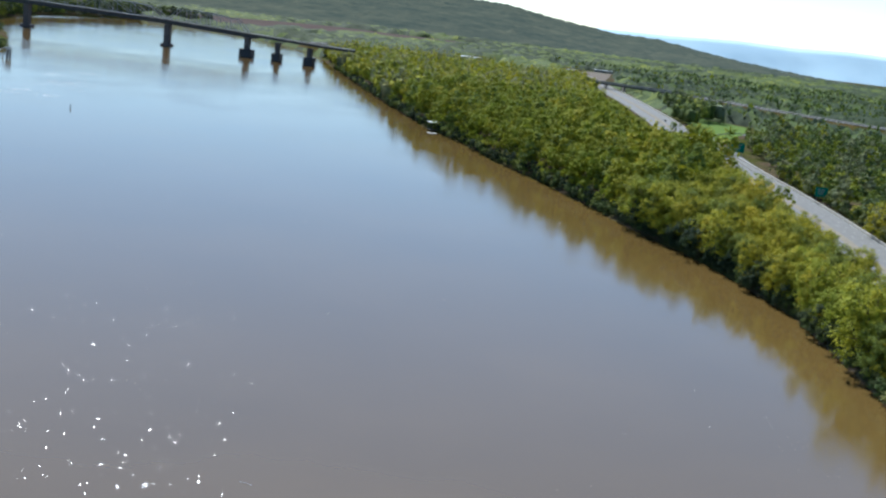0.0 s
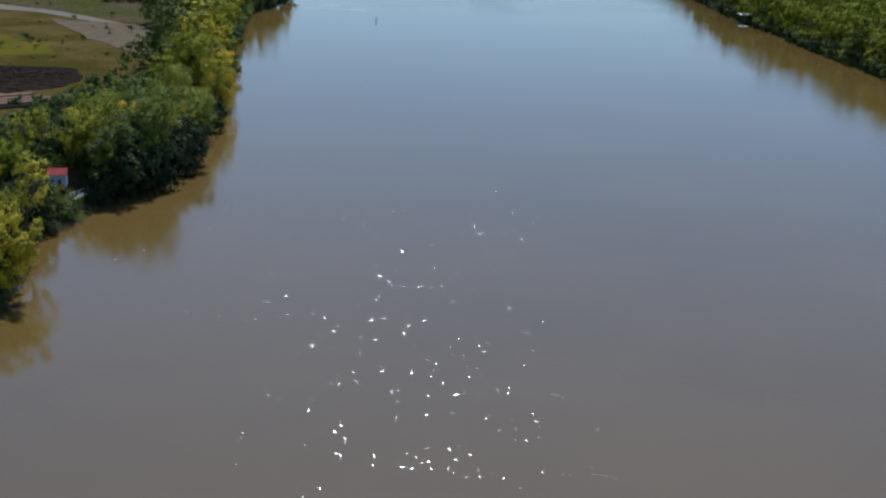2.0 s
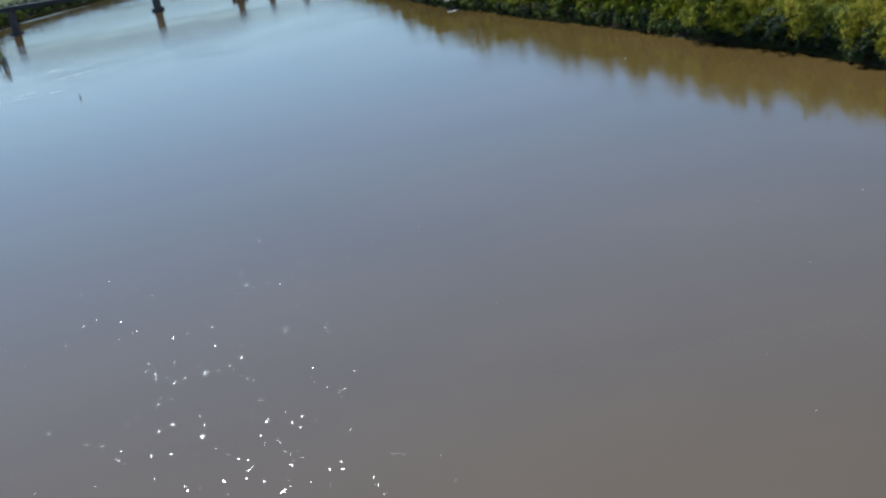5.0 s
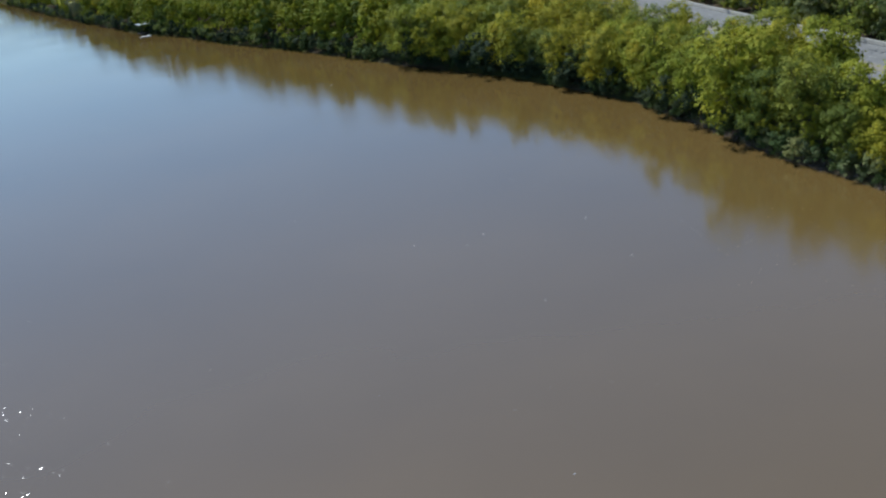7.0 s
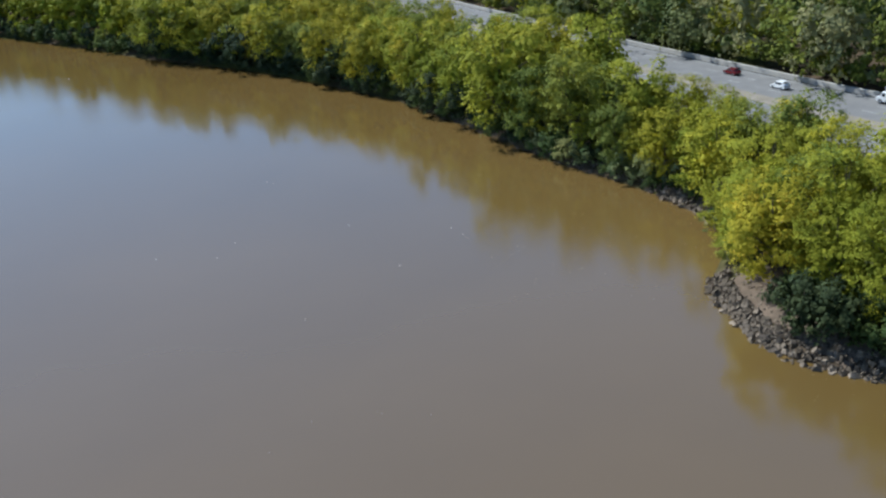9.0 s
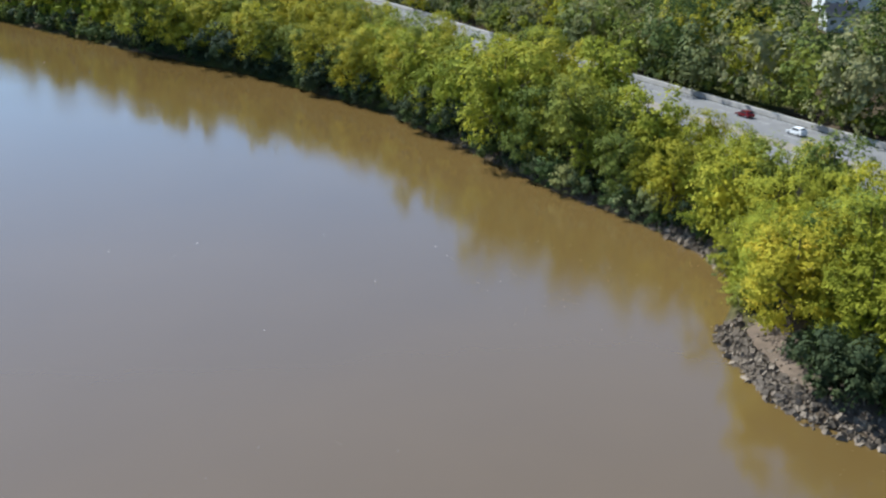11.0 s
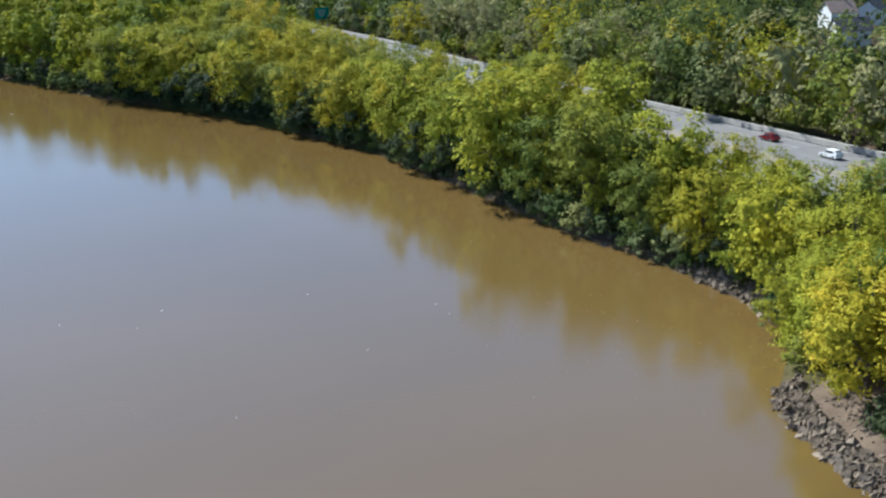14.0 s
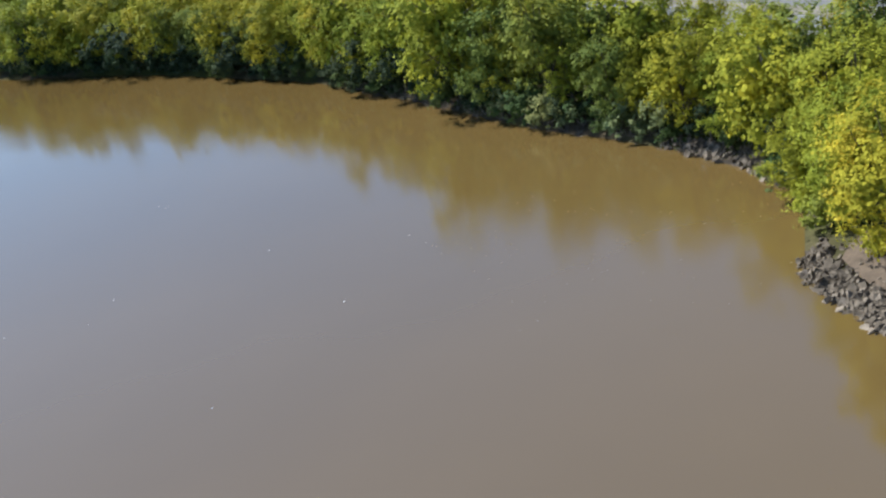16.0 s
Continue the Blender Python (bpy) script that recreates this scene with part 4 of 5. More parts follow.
def woods(name, label, spots, leaves, size, forms, seed, core=2, full=0.72):
    """Many trees in one mesh: each a rounded crown with leaf sprays about it."""
    rg = np.random.default_rng(seed)
    lv, lf = lump(core)
    temps = []
    for h, sp, n in forms:
        if full < 0.7:
            q = tree_crown(rg, clumps_of(rg, h, sp, n, h * 0.10), leaves, size, h, sp, h * 0.10, 0.62) if n > 25 else full_crown(rg, lobes_of(rg, h, sp, n, h * 0.10), leaves, size, 0.60, 1, 0.25)
            temps.append((q.reshape(-1, 3), np.arange(len(q) * 4).reshape(-1, 4)))
            continue
        q = leaf_quads(rg, lobes_of(rg, h, sp, n, h * 0.10), leaves, size, 7, 0.2) if leaves else np.zeros((0, 4, 3))
        k = 1 + rg.normal(size=(len(lv), 1)) * 0.13
        blob = lv * k * np.array([sp * full, sp * full, h * (0.40 if full < 1.1 else 0.17)]) + np.array([0, 0, h * (0.44 if full < 1.1 else 0.62)])
        temps.append((np.concatenate([q.reshape(-1, 3), blob]), np.concatenate([np.arange(len(q) * 4).reshape(-1, 4), lf + len(q) * 4])))
    vs, fs, hue_of, smooth, base = [], [], [], [], 0
    for x, y, s, hue in spots:
        q, f = temps[rg.integers(len(temps))]
        a = rg.random() * 6.28
        ca, sa = math.cos(a), math.sin(a)
        w = np.stack([(q[:, 0] * ca - q[:, 1] * sa) * s + x, (q[:, 0] * sa + q[:, 1] * ca) * s + y, q[:, 2] * s * (0.9 + 0.25 * rg.random()) + float(land(x, y)) - 0.3], 1)
        vs.append(w)
        fs.append(f + base)
        base += len(q)
        hue_of.append(np.full(len(f), hue))
        smooth.append(np.full(len(f), full >= 0.7) & (np.arange(len(f)) >= len(f) - len(lf)))
    v, f = np.concatenate(vs), np.concatenate(fs)
    me = bpy.data.meshes.new(name)
    me.vertices.add(len(v))
    me.vertices.foreach_set("co", v.astype(np.float32).ravel())
    me.loops.add(f.size)
    me.loops.foreach_set("vertex_index", f.astype(np.int32).ravel())
    me.polygons.add(len(f))
    me.polygons.foreach_set("loop_start", np.arange(0, f.size, 4, dtype=np.int32))
    me.polygons.foreach_set("loop_total", np.full(len(f), 4, dtype=np.int32))
    for m in LEAF:
        me.materials.append(m)
    me.polygons.foreach_set("material_index", np.concatenate(hue_of).astype(np.int32))
    me.polygons.foreach_set("use_smooth", np.concatenate(smooth))
    me.update(calc_edges=True)
    tagged(new(name, me), label, "trees", kind="stuff")


def stature(x, y):
    """Younger, lower growth around the houses and before the lawn."""
    if 185 < x < 540 and 0 < float(np.interp(x, ox, oy)) - y < 190:
        return 0.35
    if x < -370 and y > 760:
        return 0.55
    low = kept_low(x, y) / 17.0
    if low < 1.3:
        return max(0.12, min(1.0, low * 0.85))
    if x > 170:
        for hx, hy in ((275, 343), (313, 384), (330, 384)):
            d = math.hypot(hx - 10, hy - 97)
            a = math.atan2(x - 10, y - 97) - math.atan2(hx - 10, hy - 97)
            e = math.hypot(x - 10, y - 97)
            if abs(a) < 0.036 and d - 175 < e < d:
                return 0.2 if e > d - 48 else 0.4
        if math.hypot(x - 10, y - 97) > 400 and x > 250 and y < 700:
            return 0.62
    return 1.0


def scatter(x0, x1, y0, y1, step, keep, hues, smin, smax):
    out = []
    for y in np.arange(y0, y1, step):
        for x in np.arange(x0, x1, step):
            px, py = float(x) + rnd.uniform(-0.5, 0.5) * step, float(y) + rnd.uniform(-0.5, 0.5) * step
            if in_view(px, py) and keep(px, py) and not open_ground(px, py):
                n = noise.noise(Vector((px * 0.02, py * 0.02, 5)))
                out.append((px, py, rnd.uniform(smin, smax) * stature(px, py), hues(px, py, rnd.random() + 0.25 * n)))
    return out


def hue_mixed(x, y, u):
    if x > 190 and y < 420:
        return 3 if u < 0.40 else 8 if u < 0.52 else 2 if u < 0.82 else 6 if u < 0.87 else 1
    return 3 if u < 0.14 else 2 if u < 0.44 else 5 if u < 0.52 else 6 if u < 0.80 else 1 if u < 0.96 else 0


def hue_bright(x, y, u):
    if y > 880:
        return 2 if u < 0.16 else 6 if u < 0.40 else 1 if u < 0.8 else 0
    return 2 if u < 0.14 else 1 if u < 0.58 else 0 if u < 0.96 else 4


# far woods, partly in the leaf tones that have haze mixed in
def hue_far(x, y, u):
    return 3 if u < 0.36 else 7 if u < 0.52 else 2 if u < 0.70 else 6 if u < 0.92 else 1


# darker greens make up for crown shadows that the closed canopy lacks
def hue_hill(x, y, u):
    n = noise.noise(Vector((x * 0.004, y * 0.0028, 4)))
    return (2 if u < 0.14 else 3) if n > 0.08 else 3 if u < 0.3 else 8


def hue_left(x, y, u):
    return (0 if u < 0.30 else 4 if u < 0.33 else 1 if u < 0.66 else 2) if x > float(xl(y)) - 16 and y < 900 else 3 if u < 0.95 else 2


def hue_dark(x, y, u):
    return 3 if u < 0.7 else 2


east = lambda x, y: x > float(xc(y))
woods("woods_beyond_highway", "dense mixed green and yellowing woods beside the highway",
      scatter(155, 420, 150, 520, 10.2, lambda x, y: east(x, y) and math.hypot(x - 10, y - 95) < 400, hue_mixed, 0.85, 1.4), 640, 0.70, [(15, 6.6, 34), (17, 7.0, 36), (13, 6.2, 30), (11, 5.6, 27)], 21, 2, 0.62)
woods("woods_mid_right", "mixed green and golden woods across the valley floor",
      scatter(140, 900, 200, 900, 11.5, lambda x, y: east(x, y) and math.hypot(x - 10, y - 95) >= 400, hue_mixed, 0.85, 1.25), 77, 1.6, [(15, 6.2, 10), (18, 6.6, 12), (13, 6.0, 9)], 22, 2, 0.66)
woods("riverside_woods", "yellowing trees along the river upstream",
      scatter(-160, 170, 452, 900, 8.2, lambda x, y: float(xr(y)) + 1.5 < x < float(xc(y)), hue_bright, 0.95, 1.35), 140, 1.2, [(16, 5.8, 16), (18, 6.2, 17), (14, 5.6, 14)], 23, 2, 0.62)
woods("riverside_woods_far", "olive and yellow trees between the river and the highway",
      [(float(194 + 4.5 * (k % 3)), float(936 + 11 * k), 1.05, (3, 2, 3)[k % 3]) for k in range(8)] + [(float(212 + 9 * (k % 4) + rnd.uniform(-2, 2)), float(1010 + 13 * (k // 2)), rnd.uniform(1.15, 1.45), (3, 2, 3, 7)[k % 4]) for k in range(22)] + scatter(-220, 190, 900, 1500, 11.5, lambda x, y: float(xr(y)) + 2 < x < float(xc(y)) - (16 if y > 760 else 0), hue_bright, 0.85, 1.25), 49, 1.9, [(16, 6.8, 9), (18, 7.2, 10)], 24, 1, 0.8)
woods("left_bank_woods", "dark green trees along the far bank",
      scatter(-560, -170, 345, 900, 8.8, lambda x, y: (float(xl(y)) - 42 < x) or (y > 560 - 0.2 * (x + 300) and x > -500), hue_left, 1.0, 1.5), 112, 1.3, [(16, 5.8, 12), (19, 6.0, 13), (13, 5.4, 10)], 25, 1, 0.6)
woods("left_valley_woods", "dark green trees beyond the meadow",
      scatter(-1100, -380, 640, 1700, 16.0, lambda x, y: x < float(xl(y)) - 3 and (x + y * 0.2) % 190 < 135, hue_dark, 0.9, 1.4), 14, 2.6, [(15, 7.4, 9), (17, 8.0, 10)], 26, 1, 0.6)
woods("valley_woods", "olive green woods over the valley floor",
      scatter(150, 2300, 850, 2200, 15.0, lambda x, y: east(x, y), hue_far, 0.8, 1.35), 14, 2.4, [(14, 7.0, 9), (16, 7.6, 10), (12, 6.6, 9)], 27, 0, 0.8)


def canopy(name, label, x0, x1, y0, y1, step, tall, keep, hues, seed):
    """Far woods seen over their tops: one closed, bumpy roof of crowns that comes down to the ground at its edges."""
    rg = np.random.default_rng(seed)
    xs, ys = np.arange(x0, x1, step), np.arange(y0, y1, step)
    gx, gy = np.meshgrid(xs, ys)
    gx = gx + rg.uniform(-0.35, 0.35, gx.shape) * step
    gy = gy + rg.uniform(-0.35, 0.35, gy.shape) * step
    zg = land(gx, gy)
    ok = np.zeros(gx.shape, bool)
    z = zg - 0.4
    for a in range(gx.shape[0]):
        for b in range(gx.shape[1]):
            px, py = float(gx[a, b]), float(gy[a, b])
            if in_view(px, py) and keep(px, py) and not open_ground(px, py):
                ok[a, b] = True
                z[a, b] += tall * stature(px, py) * (0.80 + 0.45 * noise.noise(Vector((px * 0.02, py * 0.02, 9)))) + rg.uniform(-0.55, 0.5) * tall
    n = gx.shape[1]
    f, hue = [], []
    for a in range(gx.shape[0] - 1):
        for b in range(n - 1):
            if ok[a, b] or ok[a + 1, b] or ok[a, b + 1] or ok[a + 1, b + 1]:
                f.append((a * n + b, a * n + b + 1, (a + 1) * n + b + 1, (a + 1) * n + b))
                hue.append(hues(float(gx[a, b]), float(gy[a, b]), rg.random()))
    used = np.unique(np.array(f))
    back = np.full(gx.size, -1)
    back[used] = np.arange(len(used))
    v = np.stack([gx.ravel(), gy.ravel(), z.ravel()], 1)[used]
    me = mesh_of(name, [tuple(p) for p in v], [tuple(int(back[k]) for k in q) for q in f], LEAF, hue)
    me.polygons.foreach_set("use_smooth", np.ones(len(f), bool))
    tagged(new(name, me), label, "trees", kind="stuff")


canopy("valley_woods_canopy", "closed canopy of olive green woods on the valley floor", 150, 2300, 850, 2210, 10.0, 10.5, lambda x, y: east(x, y), hue_hill, 41)
canopy("valley_woods_far", "olive green woods towards and over the far ridge", -1500, 2600, 1480, 3320, 15.0, 12.0, lambda x, y: (x < float(xc(y)) or y > 2200) and x > float(xr(y)) + 3, hue_hill, 42)
far_shore = []
for y in np.arange(1380, 2060, 8.0):
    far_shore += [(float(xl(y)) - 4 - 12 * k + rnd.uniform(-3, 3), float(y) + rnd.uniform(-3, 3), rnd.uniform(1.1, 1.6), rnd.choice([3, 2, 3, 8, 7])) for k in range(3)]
for x in np.arange(-720, -480, 8.0):
    far_shore += [(float(x) + rnd.uniform(-3, 3), 2078 + 12 * k + rnd.uniform(-3, 3), rnd.uniform(1.0, 1.4), rnd.choice([3, 2, 3, 8])) for k in range(3)]
woods("far_shore_woods", "tall dark green trees along the far shore of the bend", far_shore, 36, 2.4, [(16, 6.6, 10), (18, 7.0, 11)], 35, 1, 0.6)
woods("roadside_bushes", "low green bushes behind the highway barrier",
      [(float(xc(y)) + rnd.uniform(17.6, 22), float(y), rnd.uniform(0.22, 0.5), rnd.choice([2, 3, 5, 1, 2])) for y in np.arange(160, 620, 2.2)], 91, 2.0, [(14, 7, 10), (11, 8, 9)], 31, 1, 0.6)
# the dark hem of shade under the trees is painted with darker leaf hues
woods("waterline_bushes", "low bushes, green darkened for shade, hanging over the waterline upstream",
      [(float(xr(y)) + rnd.uniform(-0.5, 2.5), float(y), rnd.uniform(0.35, 0.6), rnd.choice([2, 3, 8, 8])) for y in np.arange(452, 1260, 3.6)]
      + [(float(xl(y)) + rnd.uniform(-2.5, 1.0), float(y), rnd.uniform(0.35, 0.65), rnd.choice([2, 3, 3])) for y in np.arange(345, 1000, 4.2)], 60, 2.4, [(14, 7, 10), (11, 8, 9)], 30, 1, 0.6)
woods("meadow_bushes", "low dark green bushes scattered over the meadow",
      [(rnd.uniform(-300, -215), rnd.uniform(360, 470), rnd.uniform(0.12, 0.28), rnd.choice([2, 3, 1])) for i in range(34)]
      + [(rnd.uniform(-204, -164), rnd.uniform(228, 330), rnd.uniform(0.25, 0.6), rnd.choice([2, 3, 3, 3])) for i in range(210)]
      + [(rnd.uniform(-480, -280), rnd.uniform(470, 560), rnd.uniform(0.15, 0.3), rnd.choice([2, 3])) for i in range(16)], 84, 1.6, [(14, 7, 10), (11, 8, 9)], 29, 1, 0.6)


tufts = []
for i in range(520):
    x, y = rnd.uniform(-330, -205), rnd.uniform(225, 470)
    if inside(x, y, FIELD_L) and noise.noise(Vector((x * 0.05, y * 0.05, 3))) > 0.0 and not (-255 < x < -205 and 262 < y < 318):
        tufts.append((x, y, rnd.uniform(0.04, 0.11), rnd.choice([2, 6, 2, 3, 6])))
woods("meadow_tufts", "tufts of weeds standing in the meadow", tufts, 42, 2.6, [(12, 8, 5), (10, 8, 5)], 33, 1, 0.6)


def clods(n):
    """Lumps of turned soil."""
    v, f = [], []
    lv, lf = lump(1)
    poly = [(-300, 322), (-262, 344), (-238, 350), (-223, 332), (-224, 312), (-248, 264), (-285, 248), (-328, 272)]
    while len(f) < n * 6:
        x, y = rnd.uniform(-330, -220), rnd.uniform(245, 350)
        if inside(x, y, poly):
            r, k = rnd.uniform(0.3, 1.6), len(v)
            v += [(x + p[0] * r * rnd.uniform(0.8, 1.4), y + p[1] * r * rnd.uniform(0.8, 1.4), 6.2 + p[2] * r * 0.26) for p in lv]
            f += [tuple(int(j) + k for j in q) for q in lf]
    return v, f


cv, cf = clods(620)
tagged(new("soil_clods", mesh_of("soil_clods", cv, cf, BLACK_SOIL)), "lumps of dark freshly turned soil", "soil", kind="stuff")


# ---------------------------------------------------------------- riprap and sand on the point
def rock_mesh(seed):
    """A broken slab: a block with its corners knocked about and two of them chipped off."""
    rg = random.Random(seed)
    bm = bmesh.new()
    bmesh.ops.create_cube(bm, size=1.0)
    chips = rg.sample(list(bm.verts), 3)
    bmesh.ops.bevel(bm, geom=chips, offset=0.22, segments=1, affect="VERTICES")
    sx, sz = rg.uniform(0.95, 1.5), rg.uniform(0.6, 1.0)
    for v in bm.verts:
        v.co = Vector((v.co.x * sx, v.co.y * 0.9, v.co.z * sz)) + Vector((rg.uniform(-1, 1), rg.uniform(-1, 1), rg.uniform(-1, 1))) * 0.13
    bmesh.ops.triangulate(bm, faces=bm.faces)
    me = bpy.data.meshes.new("rock")
    bm.to_mesh(me)
    bm.free()
    me.materials.append(ROCK)
    return me


def tumble(s):
    return Matrix.LocRotScale(None, Euler((rnd.uniform(-1.1, 1.1), rnd.uniform(-1.1, 1.1), rnd.random() * 6.28)), (s * rnd.uniform(0.8, 1.4), s, s * rnd.uniform(0.7, 1.0)))


ROCKS = [rock_mesh(i) for i in range(9)]
riprap = thing("riprap", Matrix.Identity(4), "tumbled grey riprap boulders along the waterline", "rocks", kind="structure")


def lay_rock(x, y, s, lift=0.0):
    ob = new("rock", ROCKS[rnd.randrange(9)])
    ob.parent = riprap
    ob.matrix_world = Matrix.LocRotScale((x, y, float(land(x, y)) + 0.12 * s + lift), Euler((rnd.uniform(-1.0, 1.0), rnd.uniform(-1.0, 1.0), rnd.random() * 6.28)), (s, s, s))


for i in range(232):
    y = rnd.uniform(146, 178.5)
    lay_rock(float(xr(y)) + rnd.uniform(-1.3, 2.6 if y > 172 else 2.3 if y > 160 else 3.4), y, rnd.uniform(0.42, 0.85) * (1.4 if rnd.random() < 0.12 else 1))
for i in range(65):
    y = rnd.uniform(196, 213)
    lay_rock(float(xr(y)) + rnd.uniform(-0.8, 1.6), y, rnd.uniform(0.5, 1.1))


def rubble(n, y0, y1, x0, x1, small, big):
    v, f = [], []
    for i in range(n):
        y = rnd.uniform(y0, y1)
        x = float(xr(y)) + rnd.uniform(x0, x1)
        m = Matrix.Translation((x, y, float(land(x, y)) + 0.08)) @ tumble(rnd.uniform(small, big))
        me = ROCKS[rnd.randrange(9)]
        f += [tuple(k + len(v) for k in p.vertices) for p in me.polygons]
        v += [tuple(m @ w.co) for w in me.vertices]
    return v, f


for spec in ((480, 132, 160, -1.3, 3.6, 0.26, 0.58), (460, 160, 174, -1.3, 2.4, 0.24, 0.52), (240, 173, 180, -1.4, 2.8, 0.24, 0.52), (170, 194, 217, -0.8, 2.2, 0.25, 0.6), (120, 152, 178, 1.8, 4.4, 0.18, 0.46), (36, 152, 176, 3.5, 6.5, 0.16, 0.36)):
    rv, rf = rubble(*spec)
    me = mesh_of("rubble", rv, rf, ROCK)
    tagged(part("rubble", me, riprap), "small broken stone between the boulders", kind="stuff")
xs = wavy([(84.2, 150), (84.4, 157), (85.0, 163), (86.6, 167.5), (88.2, 171.5), (90.6, 175.2), (94.6, 176.4), (96.0, 172), (94.4, 166), (92.4, 160.0), (90.6, 154), (90.0, 150)], 0.9, 1.1)
bm = bmesh.new()
vs = [bm.verts.new((x, y, 0)) for x, y in xs]
bm.faces.new(vs)
bmesh.ops.triangulate(bm, faces=bm.faces)
bmesh.ops.subdivide_edges(bm, edges=bm.edges[:], cuts=3, use_grid_fill=True)
for v in bm.verts:
    v.co.z = float(land(v.co.x, v.co.y)) + 0.20
tagged(part("sand", bm, mat=SAND), "bare tan sand on the point behind the boulders", "sand", kind="structure")


# ---------------------------------------------------------------- the bridge
BA, BB = Vector((-128.0, 1268.6, 0)), Vector((-660.0, 1385.6, 0))
bdir = (BB - BA).normalized()
bridge = thing("bridge", Matrix.Translation(BA) @ Matrix.Rotation(math.atan2(bdir.y, bdir.x), 4, "Z"), "long steel girder and truss bridge on dark concrete piers", "bridge")
BLEN = (BB - BA).length


def bz(u):
    """Height of the deck's underside along the bridge."""
    return float(np.interp(u, [0, 55, 235, 420, BLEN], [20.5, 21.5, 27.5, 29.5, 27.0]))


def along(x):
    return (x - BA.x) / bdir.x


def bpart(name, make, label="", mat=STEEL_DARK, parent=None):
    bm = bmesh.new()
    make(bm)
    ob = part(name, bm, parent or bridge, label, mat)
    return ob


knots = [0.0, 55, 120, 180, 235, 300, 360, 420, 480, BLEN]


def deck(a, b):
    def make(bm):
        beam(bm, (a, 0, bz(a) + 3.1), (b, 0, bz(b) + 3.1), 11.0, 0.6)
    return make


def girder(a, b, y):
    def make(bm):
        h = 2.6 if a < 120 else 4.6
        beam(bm, (a, y, bz(a) + 2.8 - h / 2), (b, y, bz(b) + 2.8 - h / 2), 0.7, h)
    return make


def rail(y):
    def make(bm):
        for a, b in zip(knots, knots[1:]):
            for dz in (3.9, 4.5):
                beam(bm, (a, y, bz(a) + dz), (b, y, bz(b) + dz), 0.12, 0.18)
        for u in np.arange(4, BLEN, 8):
            beam(bm, (u, y, bz(u) + 3.3), (u, y, bz(u) + 4.5), 0.15)
    return make


for a, b in zip(knots, knots[1:]):
    bpart("deck", deck(a, b), "dark asphalt deck", ASPHALT)
for y in (-4.2, 4.2):
    for a, b in zip(knots, knots[1:]):
        bpart("girder", girder(a, b, y))
for y in (-5.3, 5.3):
    bpart("railing", rail(y), "grey steel railing", STEEL_LIGHT)


def truss(u0, u1, y, high):
    """One side of a through truss: an arched top chord, posts and diagonals."""
    def make(bm):
        n = 8
        us = [u0 + (u1 - u0) * i / n for i in range(n + 1)]
        top = [(u, y, bz(u) + 3.5 + high * (0.0 if i in (0, n) else 0.75 + 0.25 * math.sin(math.pi * i / n))) for i, u in enumerate(us)]
        low = [(u, y, bz(u) + 3.5) for u in us]
        for i in range(n):
            beam(bm, top[i], top[i + 1], 0.7)
            beam(bm, low[i], top[i + 1] if i < n / 2 else top[i], 0.4)
            if i:
                beam(bm, low[i], top[i], 0.45)
            if i >= n / 2:
                beam(bm, low[i + 1], top[i], 0.4)
    return make


for u0, u1 in ((along(-256), along(-356)), (along(-356), along(-540))):
    for y in (-5.0, 5.0):
        bpart("truss", truss(u0, u1, y, 15.0), "weathered grey steel truss", STEEL_LIGHT)
    for u in np.linspace(u0 + 14, u1 - 14, 6):
        bpart("cross_brace", lambda bm: beam(bm, (u, -5, bz(u) + 17.6), (u, 5, bz(u) + 17.6), 0.4), "grey steel brace", STEEL_LIGHT)


def pier(u, shaft, block, bh):
    bm = bmesh.new()
    h = bz(u) - 2.2
    box(bm, shaft, 7.5, h + 3, u, 0, h / 2 - 1.5, 0.4)
    box(bm, shaft * 1.25, 9.0, 1.2, u, 0, h - 0.6, 0.2)
    p = part("pier", bm, bridge, "stained concrete pier", OLD_CONCRETE)
    bm = bmesh.new()
    box(bm, block, 13.0, bh + 4, u, 0, bh / 2 - 2.0, 0.5)
    part("footing", bm, p, "dark timber and concrete footing", STEEL_DARK if bh > 6 else OLD_CONCRETE)


for x, sh, bl, bh in ((-180, 5.0, 11.0, 9.0), (-219, 4.4, 9.5, 8.5), (-256, 5.5, 14.5, 9.0), (-356, 6.5, 10.5, 3.0), (-540, 7.0, 12.0, 3.0)):
    pier(along(x), sh, bl, bh)
for u in (4.0, BLEN - 4):
    part("abutment", one_box(9.0, 13.0, bz(u), u, 0, bz(u) / 2 - 1.0, 0.2), bridge, "concrete abutment", OLD_CONCRETE)


# ---------------------------------------------------------------- things on the water
def at(x, y, z, turn=0.0, s=1.0):
    return Matrix.LocRotScale((x, y, z), Euler((0, 0, radians(turn))), (s, s, s))


marker = thing("channel_marker", at(-214, 604, 0, 0, 0.6), "dark slender channel marker standing in the river", "marker")
bm = bmesh.new()
cyl(bm, 0.7, 1.2, 0, 0, 0.3, 12, 0.6)
part("float", bm, marker, "", STEEL_DARK)
bm = bmesh.new()
cyl(bm, 0.35, 2.4, 0, 0, 2.1, 8, 0.2)
part("mast", bm, marker, "", STEEL_DARK)
part("topmark", one_box(1.0, 0.12, 0.9, 0, 0, 3.2, 0.03), marker, "", STEEL_DARK)

